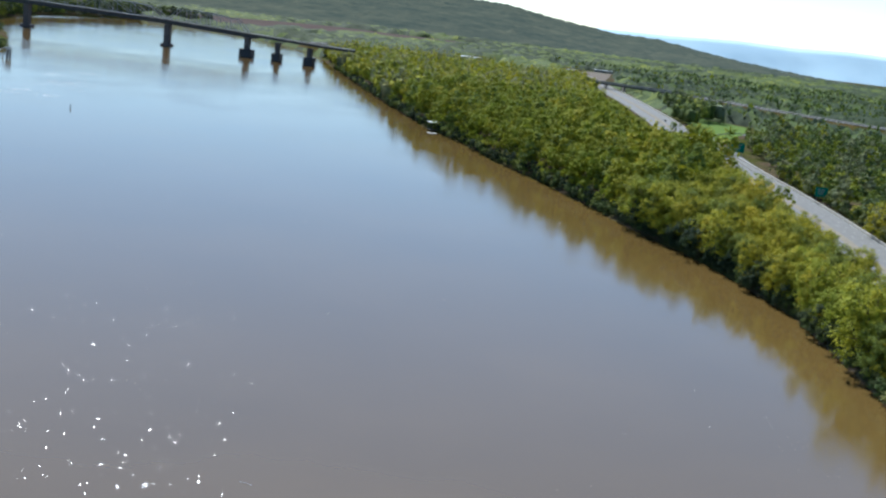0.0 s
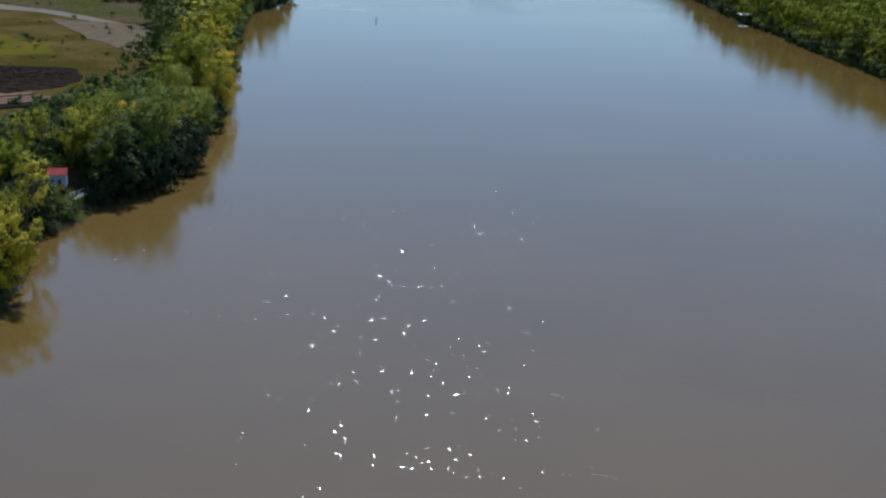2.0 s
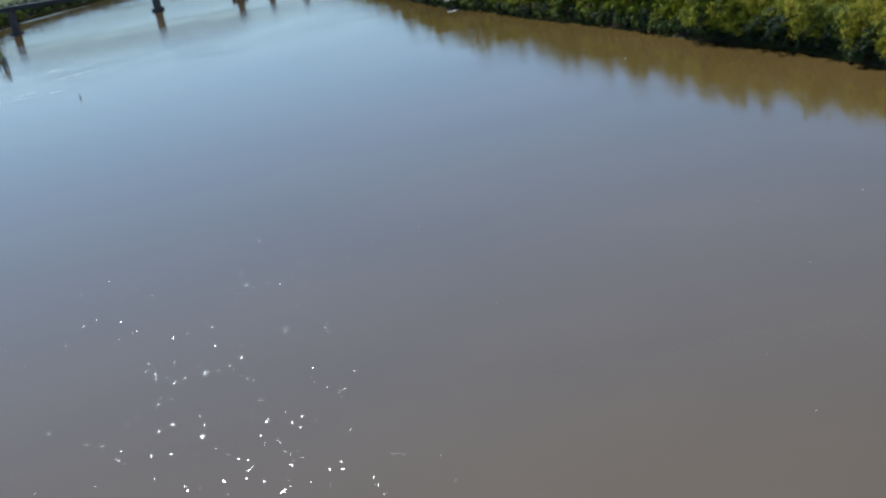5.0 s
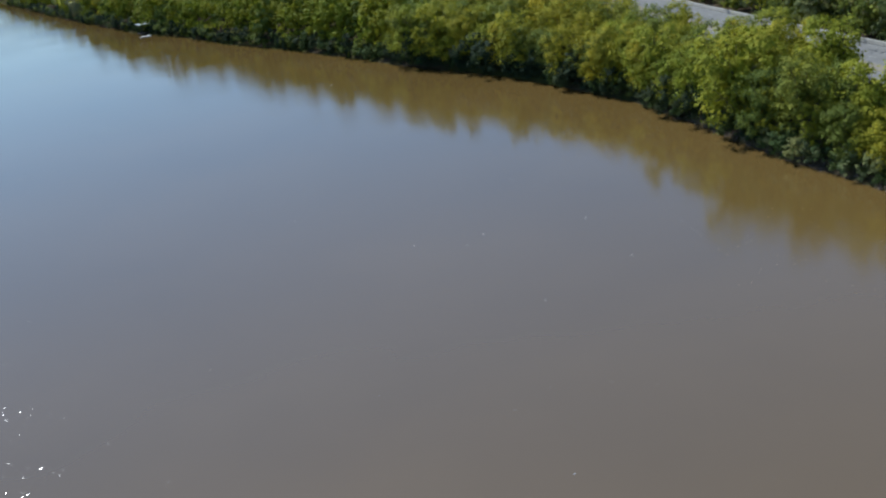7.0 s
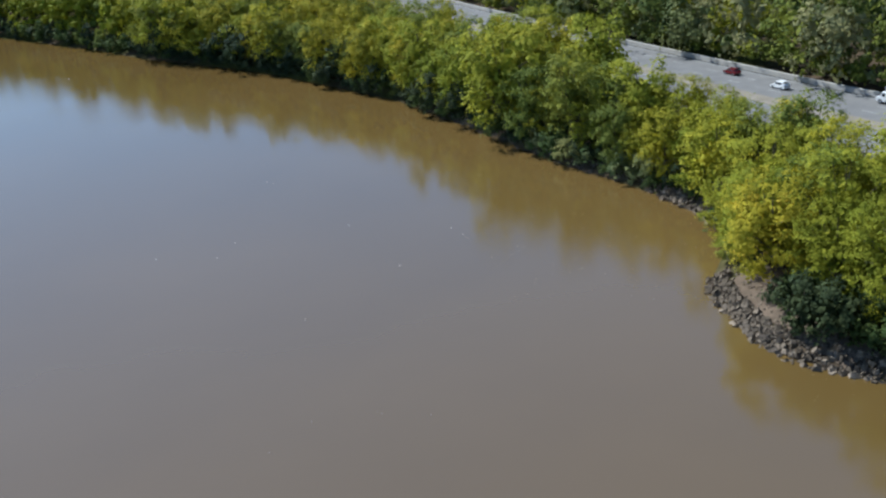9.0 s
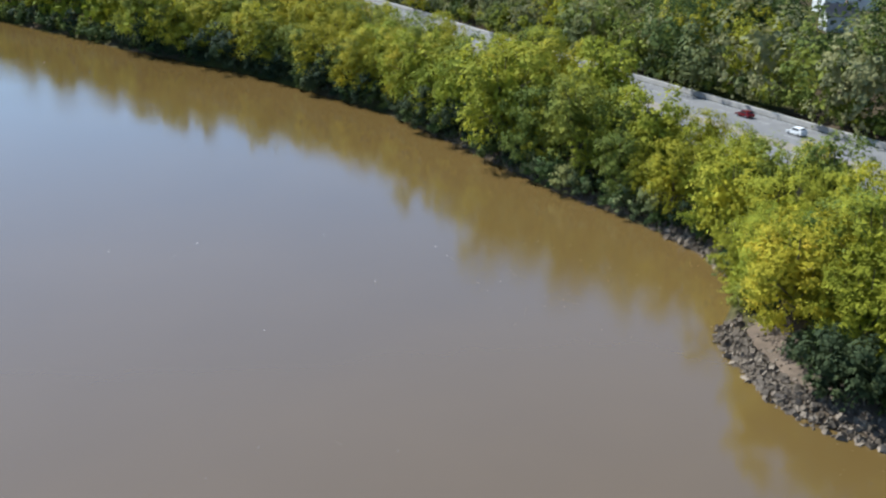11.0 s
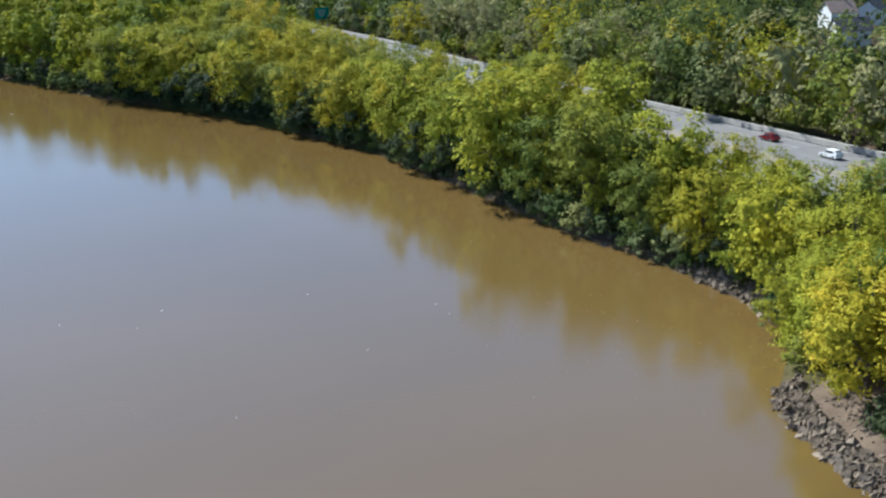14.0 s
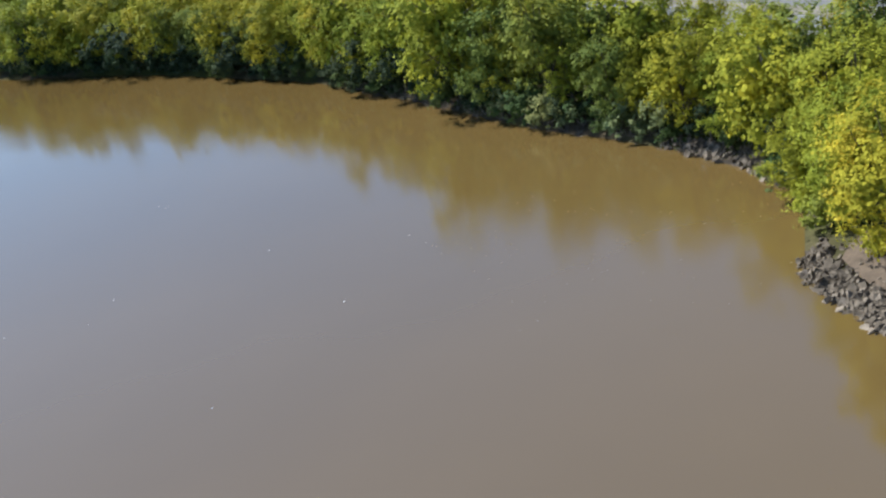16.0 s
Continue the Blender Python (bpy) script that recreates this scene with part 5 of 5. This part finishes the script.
for i, (dx, dy, n) in enumerate(((-372, 862, 9), (-361, 872, 7), (-364, 846, 5))):
    d = thing("pile_cluster", at(dx, dy, 0), "cluster of dark weathered timber piles in the river", "piles", "pile clusters")
    for k in range(n):
        a, r = k * 2.4, 1.6 * math.sqrt(k)
        bm = bmesh.new()
        cyl(bm, 0.45, 12 + 3 * rnd.random(), 0, 0, 2.0, 8, 0.36)
        p = part("pile", bm, d, "", STEEL_DARK)
        p.matrix_basis = Matrix.LocRotScale((r * math.cos(a), r * math.sin(a), 0), Euler((rnd.uniform(-0.08, 0.08), rnd.uniform(-0.08, 0.08), 0)), None)

# open boat shelter and float at the right bank
shelter = thing("boat_shelter", at(-15.0, 724, 0, 22), "open boat shelter with a white roof at the bank", "shelter")
for x in (-4, 4):
    for y in (-3, 3):
        bm = bmesh.new()
        cyl(bm, 0.16, 8, x, y, 2.0, 8)
        part("post", bm, shelter, "", STEEL_DARK)
bm = bmesh.new()
box(bm, 9.4, 4.4, 0.15, 0, -1.9, 5.9, 0.03, Matrix.Rotation(0, 3, "X"))
box(bm, 9.4, 4.4, 0.15, 0, 1.9, 5.9, 0.03)
part("roof", bm, shelter, "flat white roof", WHITE)
part("deck", one_box(9.0, 7.0, 0.3, 0, 0, 0.8, 0.04), shelter, "", OLD_CONCRETE)
flt = thing("floating_dock", at(-16.0, 706, 0, 20), "small pale floating dock on the water", "dock")
for i in range(6):
    part("plank", one_box(6.0, 0.45, 0.12, 0, -1.25 + 0.5 * i, 0.42, 0.02), flt, "", WHITE)
part("pontoon", one_box(5.8, 2.6, 0.5, 0, 0, 0.1, 0.1), flt, "", STEEL_DARK)

# hut and landing stage on the left bank
hz = float(land(-155, 222))
hut = thing("hut", at(-155.0, 222.2, hz - 0.1, 28, 0.85), "small pale blue hut with a red roof on stilts", "hut")
part("wall", one_box(4.6, 4.2, 3.4, 0, 0, 3.3, 0.05), hut, "", SIDING)
for sgn in (-1, 1):
    bm = bmesh.new()
    box(bm, 5.2, 2.9, 0.14, 0, 0, 0, 0.03, Matrix.Rotation(radians(-32 * sgn), 3, "X"))
    bmesh.ops.translate(bm, vec=(0, 1.15 * sgn, 5.72), verts=bm.verts)
    part("roof", bm, hut, "red roof slope", RED_ROOF)
for sx in (-2.3, 2.3):
    bm = bmesh.new()
    a = [bm.verts.new(p) for p in ((sx, -2.1, 5.0), (sx, 2.1, 5.0), (sx, 0, 6.35))]
    b = [bm.verts.new((v.co.x * 0.97, v.co.y, v.co.z)) for v in a]
    bm.faces.new(a), bm.faces.new(b[::-1])
    for i in range(3):
        bm.faces.new((a[i], b[i], b[(i + 1) % 3], a[(i + 1) % 3]))
    part("gable", bm, hut, "", SIDING)
for x in (-2, 2):
    for y in (-1.8, 1.8):
        part("stilt", one_box(0.25, 0.25, 2.6, x, y, 0.6, 0.02), hut, "", BARK)
door = part("door", one_box(0.9, 0.08, 2.0, 0.6, -2.13, 2.65, 0.02), hut, "dark door", DARK_ROOF)
win = part("window", one_box(1.0, 0.08, 0.9, -1.2, -2.13, 3.4, 0.02), hut, "", WHITE)
part("pane", one_box(0.8, 0.05, 0.7, -1.2, -2.18, 3.4), win, "", GLASS)
stage = thing("landing_stage", at(-149.6, 224.6, -0.55, 84), "white gangway and landing stage with rails over the water", "dock")
for i in range(12):
    part("plank", one_box(0.55, 2.4, 0.12, -3.6 + 0.62 * i, 0, 1.7, 0.02), stage, "", WHITE)
for y in (-1.15, 1.15):
    bm = bmesh.new()
    beam(bm, (-3.9, y, 2.8), (3.6, y, 2.8), 0.12)
    beam(bm, (-3.9, y, 2.25), (3.6, y, 2.25), 0.08)
    for i in range(6):
        beam(bm, (-3.9 + 1.5 * i, y, 1.6), (-3.9 + 1.5 * i, y, 2.8), 0.1)
    part("railing", bm, stage, "white rail", WHITE)
for x in (-3, 0, 3):
    for y in (-1, 1):
        bm = bmesh.new()
        cyl(bm, 0.14, 4.4, x, y, -0.5, 8)
        part("post", bm, stage, "", BARK)

# ---------------------------------------------------------------- things in the meadow
LZ = 6.2
dozer = thing("bulldozer", at(-259, 318, LZ, 35), "yellow tracked bulldozer on the turned soil", "bulldozer")
part("body", one_box(3.4, 1.7, 1.3, 0.2, 0, 1.5, 0.15), dozer, "", YELLOW_PAINT)
part("cab", one_box(1.5, 1.6, 1.5, -0.7, 0, 2.8, 0.12), dozer, "", YELLOW_PAINT)
part("cab_window", one_box(1.3, 1.64, 0.8, -0.7, 0, 2.95, 0.03), dozer, "", GLASS)
part("roof", one_box(1.9, 1.9, 0.14, -0.7, 0, 3.62, 0.04), dozer, "", YELLOW_PAINT)
for y in (-1.15, 1.15):
    part("track", one_box(4.2, 0.6, 1.1, 0, y, 0.55, 0.3), dozer, "", RUBBER)
part("blade", one_box(0.25, 3.6, 1.3, 2.7, 0, 0.8, 0.08, Matrix.Rotation(0.15, 3, "Y")), dozer, "", YELLOW_PAINT)
part("exhaust", one_box(0.14, 0.14, 0.9, 1.0, 0.4, 2.5, 0.03), dozer, "", RUBBER)

for i, (lx, ly, tn, ln) in enumerate(((-223, 290, 52, 22), (-219, 287, 52, 24), (-215, 286, 53, 25), (-211, 285, 52, 20), (-228, 287, 50, 15))):
    pile = thing("log_stack", at(lx, ly, LZ, tn), "long stack of reddish brown timber beside the turned soil", "timber", "stacks of timber")
    for k in range(5):
        bm = bmesh.new()
        cyl(bm, 0.42, ln * rnd.uniform(0.85, 1.0), 0, 0, 0, 8, 0.36, "X")
        p = part("log", bm, pile, "", LOG_WOOD)
        p.location = (rnd.uniform(-1, 1), (-0.85, 0, 0.85, -0.43, 0.43)[k], (0.42, 0.42, 0.42, 1.12, 1.12)[k])


def trailer(x, y, turn, ln, label):
    t = thing("camping_trailer", at(x, y, float(land(x, y)), turn), label, "trailer", "camping trailers")
    part("body", one_box(ln, 2.4, 2.3, 0, 0, 1.75, 0.18), t, "", WHITE)
    part("roof", one_box(ln - 0.2, 2.3, 0.12, 0, 0, 2.96, 0.04), t, "bright white roof", WHITE)
    for sx in (-0.28, 0.12, 0.34):
        part("window", one_box(0.9, 0.05, 0.6, ln * sx, -1.22, 2.0, 0.01), t, "", GLASS)
    part("door", one_box(0.65, 0.05, 1.8, -ln * 0.08, -1.22, 1.6, 0.01), t, "", SIDING)
    for y2 in (-1.1, 1.1):
        bm = bmesh.new()
        cyl(bm, 0.35, 0.22, 0.3, y2, 0.35, 14, None, "Y")
        part("wheel", bm, t, "", RUBBER)
    part("drawbar", one_box(1.3, 0.15, 0.12, ln / 2 + 0.6, 0, 0.6, 0.02), t, "", STEEL_DARK)


trailer(-192.0, 217.0, -13, 8.5, "white camping trailer parked among the trees")
trailer(-181.3, 214.6, -13, 8.5, "white camping trailer parked among the trees")
trailer(-182.0, 202.5, -13, 5.0, "short white camping trailer parked among the trees")


# ---------------------------------------------------------------- vehicles
def body_shell(profile, width, tuck=0.12):
    """A car's shell: its outline from the side, drawn in towards the roof."""
    bm = bmesh.new()
    top = max(z for _, z in profile)
    rows = []
    for y in (-1, -0.86, 0.86, 1):
        row = []
        for x, z in profile:
            k = 1 - tuck * max(0, (z - 0.9) / (top - 0.9))
            row.append(bm.verts.new((x * (1 if abs(y) < 1 else 0.985), y * width / 2 * k, z if abs(y) < 1 else 0.3 + (z - 0.3) * 0.96)))
        rows.append(row)
    n = len(profile)
    for a, b in zip(rows, rows[1:]):
        for i in range(n):
            bm.faces.new((a[i], a[(i + 1) % n], b[(i + 1) % n], b[i]))
    bm.faces.new(rows[0][::-1]), bm.faces.new(rows[-1])
    bmesh.ops.recalc_face_normals(bm, faces=bm.faces)
    return bm


def wheels(t, xs, w, r):
    for x in xs:
        for y in (-w, w):
            bm = bmesh.new()
            cyl(bm, r, 0.24, x, y, r, 18, None, "Y")
            p = part("wheel", bm, t, "", RUBBER)
            bm = bmesh.new()
            cyl(bm, r * 0.6, 0.26, x, y, r, 14, None, "Y")
            part("rim", bm, p, "", STEEL_LIGHT)


def car(x, y, paint, label, tall=0.0, group=""):
    turn = math.degrees(math.atan2(10, float(xc(y + 5) - xc(y - 5))))
    t = thing("car", at(x, y, 8.07, turn, 0.9), label, "car", group)
    h = 1.45 + tall
    prof = [(-2.25, 0.35), (2.2, 0.35), (2.28, 0.7), (1.0, 0.98), (0.45, h - 0.06), (-0.2, h), (-1.3, h - 0.03), (-2.0 - 0.15 * (tall > 0), 1.02 + tall * 0.8), (-2.28, 0.85)]
    part("body", body_shell(prof, 1.82), t, "", paint)
    part("windscreen", one_box(0.06, 1.36, 0.62, 0.73, 0, 1.22 + tall / 2, 0.0, Matrix.Rotation(radians(-42), 3, "Y")), t, "", GLASS)
    part("rear_window", one_box(0.06, 1.3, 0.5, -1.72 - 0.1 * (tall > 0), 0, 1.25 + tall / 2, 0.0, Matrix.Rotation(radians(48 if not tall else 22), 3, "Y")), t, "", GLASS)
    for y2 in (-0.83, 0.83):
        part("side_window", one_box(2.0, 0.08, 0.36 + tall * 0.3, -0.45, y2, 1.16 + tall * 0.6, 0.02), t, "", GLASS)
    wheels(t, (-1.4, 1.4), 0.82, 0.33)
    for y2 in (-0.62, 0.62):
        part("headlight", one_box(0.08, 0.34, 0.14, 2.25, y2, 0.68, 0.02), t, "", WHITE)
        part("tail_light", one_box(0.06, 0.3, 0.16, -2.27, y2, 0.85, 0.02), t, "", RED_PAINT)


def box_truck(x, y):
    turn = math.degrees(math.atan2(10, float(xc(y + 5) - xc(y - 5))))
    t = thing("box_truck", at(x, y, 8.07, turn), "white box truck driving on the highway", "truck")
    part("cargo_box", one_box(5.4, 2.45, 2.5, -1.1, 0, 2.25, 0.05), t, "plain white cargo box", WHITE)
    prof = [(1.75, 0.5), (3.9, 0.5), (3.98, 1.15), (3.1, 1.35), (2.7, 2.2), (1.75, 2.28)]
    part("cab", body_shell(prof, 2.0, 0.08), t, "", WHITE)
    part("windscreen", one_box(0.06, 1.6, 0.85, 2.93, 0, 1.78, 0.0, Matrix.Rotation(radians(-25), 3, "Y")), t, "", GLASS)
    for y2 in (-0.99, 0.99):
        part("side_window", one_box(0.7, 0.06, 0.6, 2.25, y2, 1.75, 0.02), t, "", GLASS)
    part("chassis", one_box(6.6, 0.9, 0.3, -0.4, 0, 0.75, 0.03), t, "", STEEL_DARK)
    part("rear_door", one_box(0.06, 2.2, 2.2, -3.82, 0, 2.2, 0.02), t, "", STEEL_LIGHT)
    wheels(t, (-2.4, 2.9), 1.0, 0.45)


box_truck(154.3, 206.0)
car(153.2, 248.0, RED_PAINT, "dark red hatchback on the highway", 0.0)
car(150.5, 231.0, WHITE, "white sport utility car on the highway", 0.28)
car(179.0, 966.0, DARK_PAINT, "dark car far off on the highway", 0.1)
car(171.0, 560.0, DARK_PAINT, "dark car on the highway near the green sign", 0.1)
car(156.0, 300.0, DARK_PAINT, "dark sedan behind the roadside trees", 0.0)


# ---------------------------------------------------------------- signs
def road_sign(x, y, w, h, zc, label):
    t = thing("highway_sign", at(x, y, 8.0, 0), label, "road sign", "green highway signs")
    part("panel", one_box(w, 0.12, h, 0, 0, zc - 8, 0.05), t, "", SIGN_GREEN)
    for sx in (-0.32, 0.32):
        part("post", one_box(0.25, 0.25, zc - 8 + h / 2, w * sx, 0.22, (zc - 8 + h / 2) / 2, 0.02), t, "", STEEL_LIGHT)
    for i, k in enumerate((0.62, 0.5, 0.36)):
        part("text_bar", one_box(w * k, 0.04, h * 0.09, -w * 0.05, -0.085, zc - 8 + h * (0.24 - 0.22 * i)), t, "pale bar of lettering", LINE_PAINT)


road_sign(186, 731, 9.0, 6.5, 13.2, "large green highway sign by the ramp")
road_sign(177.5, 527, 6.0, 4.6, 14.0, "green highway sign beside the carriageway")


# ---------------------------------------------------------------- buildings
def house(name, x, y, turn, w, d, h, ridge_h, wall, roof, label, category="house", wins=3, z=None):
    """A gabled house: walls, two roof slopes, gables, windows with frames, a door."""
    zg = (float(land(x, y)) if z is None else z) - 0.15
    t = thing(name, at(x, y, zg, turn), label, category)
    part("wall", one_box(w, d, h, 0, 0, h / 2, 0.02), t, "", wall)
    for sx in (-w / 2, w / 2 - 0.2):
        bm = bmesh.new()
        a = [bm.verts.new(p) for p in ((sx, -d / 2, h), (sx, d / 2, h), (sx, 0, h + ridge_h))]
        b = [bm.verts.new((v.co.x + 0.2, v.co.y, v.co.z)) for v in a]
        bm.faces.new(a), bm.faces.new(b[::-1])
        for i in range(3):
            bm.faces.new((a[i], b[i], b[(i + 1) % 3], a[(i + 1) % 3]))
        part("gable", bm, t, "", wall)
    ang, sl = math.atan2(ridge_h, d / 2), math.hypot(ridge_h, d / 2) + 0.45
    for sgn in (-1, 1):
        bm = bmesh.new()
        box(bm, w + 0.9, sl, 0.18, 0, 0, 0, 0.03, Matrix.Rotation(-ang * sgn, 3, "X"))
        bmesh.ops.translate(bm, vec=(0, sgn * (d / 4 + 0.2 * math.cos(ang)), h + ridge_h / 2 - 0.2 * math.sin(ang) + 0.1), verts=bm.verts)
        part("roof", bm, t, "", roof)
    for i in range(wins):
        x0 = -w / 2 + w * (i + 0.5) / wins
        for sgn in (-1, 1):
            f = part("window", one_box(1.2, 0.1, 1.4, x0, sgn * d / 2, h * 0.6, 0.01), t, "", LINE_PAINT)
            part("pane", one_box(1.0, 0.14, 1.2, x0, sgn * d / 2, h * 0.6), f, "", GLASS)
    for sgn in (-1, 1):
        f = part("window", one_box(0.1, 1.1, 1.3, sgn * w / 2, 0, h * 0.75, 0.01), t, "", LINE_PAINT)
        part("pane", one_box(0.14, 0.9, 1.1, sgn * w / 2, 0, h * 0.75), f, "", GLASS)
    part("door", one_box(1.0, 0.12, 2.05, w * 0.12, -d / 2, 1.05, 0.01), t, "", DARK_ROOF)
    part("chimney", one_box(0.7, 0.7, 1.8, w * 0.2, 0.3, h + ridge_h + 0.2, 0.03), t, "", TAN_ROOF)
    return t


house("house", 275, 343, -28, 10.0, 8.0, 5.0, 3.4, WHITE, DARK_ROOF, "white house with a dark shingle roof among trees")
house("house", 313, 384, -15, 10.0, 8.5, 5.6, 3.6, WHITE, TAN_ROOF, "cream house with a tan shingle roof behind trees")
house("house", 330, 384, 20, 9.0, 8.0, 5.4, 3.0, WHITE, DARK_ROOF, "white house behind dark trees")


def hall(x, y, turn, w, d, h, roof, label, z=None):
    """A long low commercial building with a flat roof, parapet and bays of windows."""
    zg = (float(land(x, y)) if z is None else z) - 0.2
    t = thing("commercial_building", at(x, y, zg, turn), label, "building")
    part("wall", one_box(w, d, h, 0, 0, h / 2, 0.05), t, "", CONCRETE)
    part("roof", one_box(w + 0.8, d + 0.8, 0.5, 0, 0, h + 0.25, 0.05), t, "", roof)
    for i in range(8):
        f = part("window", one_box(w / 12, 0.15, h * 0.4, -w / 2 + w * (i + 0.5) / 8, -d / 2, h * 0.55, 0.01), t, "", STEEL_DARK)
        part("pane", one_box(w / 14, 0.2, h * 0.34, -w / 2 + w * (i + 0.5) / 8, -d / 2, h * 0.55), f, "", GLASS)
    part("door", one_box(2.0, 0.2, 2.4, 0.0, -d / 2, 1.2, 0.02), t, "", STEEL_DARK)
    part("vent", one_box(3.0, 3.0, 1.4, w * 0.2, d * 0.1, h + 1.2, 0.05), t, "", STEEL_LIGHT)


hall(-8, 1765, 12, 62, 24, 8, WHITE, "long white flat-roofed building behind the riverside trees")
hall(250, 2030, 8, 34, 12, 4, WHITE, "broad pale building at the end of a paved lot")
hall(-615, 1110, 25, 70, 34, 8, WHITE, "large white-roofed building behind the far bank")
hall(-735, 1440, 10, 34, 24, 20, DARK_ROOF, "tall dark grey building near the bridge")
hall(-1075, 1265, 20, 28, 16, 7, WHITE, "pale shed beyond the gravel road")


# ---------------------------------------------------------------- small things on the banks and the water
DRY_TWIG = mottled("dry_twigs", (0.10, 0.085, 0.07), (0.24, 0.21, 0.18), 1.5, 6.0, 0.9, 0.0)
FOAM = mottled("foam", (0.36, 0.36, 0.35), (0.56, 0.56, 0.55), 0.6, 8.0, 0.7, 0.0)


def twigs(spots):
    """Bare brush: clumps of thin crooked sticks, each a three-sided spike."""
    v, f = [], []
    for x, y, n, ln in spots:
        z = max(0.0, float(land(x, y)))
        for i in range(n):
            a, up = rnd.random() * 6.28, rnd.uniform(0.25, 1.1)
            d = Vector((math.cos(a) * math.cos(up), math.sin(a) * math.cos(up), math.sin(up)))
            p = Vector((x + rnd.uniform(-0.6, 0.6), y + rnd.uniform(-0.6, 0.6), z))
            q, r = p + d * ln * rnd.uniform(0.5, 1.0), 0.05
            side = d.cross(Vector((0, 0, 1))).normalized() * r
            k = len(v)
            v += [tuple(p + side), tuple(p - side), tuple(p + d.cross(side)), tuple(q)]
            f += [(k, k + 1, k + 3), (k + 1, k + 2, k + 3), (k + 2, k, k + 3)]
    return v, f


tv, tf = twigs([(float(xr(y)) + rnd.uniform(-0.6, 2.2), float(y), 14, rnd.uniform(1.6, 3.2)) for y in np.arange(194, 300, 1.4)]
               + [(float(xl(y)) - rnd.uniform(-1.2, 5.0), float(y), 14, rnd.uniform(1.8, 4.4)) for y in np.arange(112, 215, 0.9)])
tagged(new("dry_brush", mesh_of("dry_brush", tv, tf, DRY_TWIG)), "bare grey brush along the waterline", "brush", kind="stuff")


def flecks(spots):
    """Thin, ragged scraps of foam lying on the water."""
    v, f = [], []
    for x, y, ln, w in spots:
        k, n = len(v), 7
        for z in (0.015, 0.004):
            for i in range(n):
                a = 6.283 * i / n
                v.append((x + ln * math.cos(a) * rnd.uniform(0.6, 1.1), y + w * math.sin(a) * rnd.uniform(0.6, 1.1), z))
        f.append(tuple(range(k, k + n)))
        f += [(k + i, k + n + i, k + n + (i + 1) % n, k + (i + 1) % n) for i in range(n)]
    return v, f


spots = [(rnd.uniform(-284, -244), rnd.gauss(651, 2.5), rnd.uniform(0.3, 1.3), rnd.uniform(0.15, 0.5)) for i in range(46)]
spots += [(rnd.gauss(-264, 14), rnd.gauss(738, 30), rnd.uniform(0.25, 0.9), rnd.uniform(0.12, 0.4)) for i in range(230)]
for cx, cy, wx, wy, n in ((-267, 667, 3.5, 2.0, 40), (-245, 655, 3.0, 1.6, 22), (-292, 788, 3.2, 4.0, 40), (-282, 829, 5.0, 4.0, 26), (-258, 735, 7.0, 5.0, 24)):
    spots += [(rnd.gauss(cx, wx), rnd.gauss(cy, wy), rnd.uniform(0.4, 1.4), rnd.uniform(0.15, 0.45)) for i in range(n)]
spots += [(rnd.uniform(20, 75), rnd.uniform(150, 260), rnd.uniform(0.06, 0.16), rnd.uniform(0.05, 0.12)) for i in range(9)]
for (x0, y0), (x1, y1) in (((-17.7, 138.7), (-13.8, 138.5)), ((-27.3, 160.3), (-25.2, 159.8))):
    for k in range(22):
        u = rnd.random()
        spots.append((x0 + (x1 - x0) * u + rnd.gauss(0, 0.08), y0 + (y1 - y0) * u + rnd.gauss(0, 0.10), rnd.uniform(0.03, 0.16), rnd.uniform(0.02, 0.06)))
spots += [(45, 430, 0.4, 0.3), (-120, 190, 0.2, 0.15), (-118, 197, 0.18, 0.12)]
fv, ff = flecks(spots)
tagged(new("foam", mesh_of("foam", fv, ff, FOAM)), "scattered white flecks of foam on the river", "foam", kind="stuff")
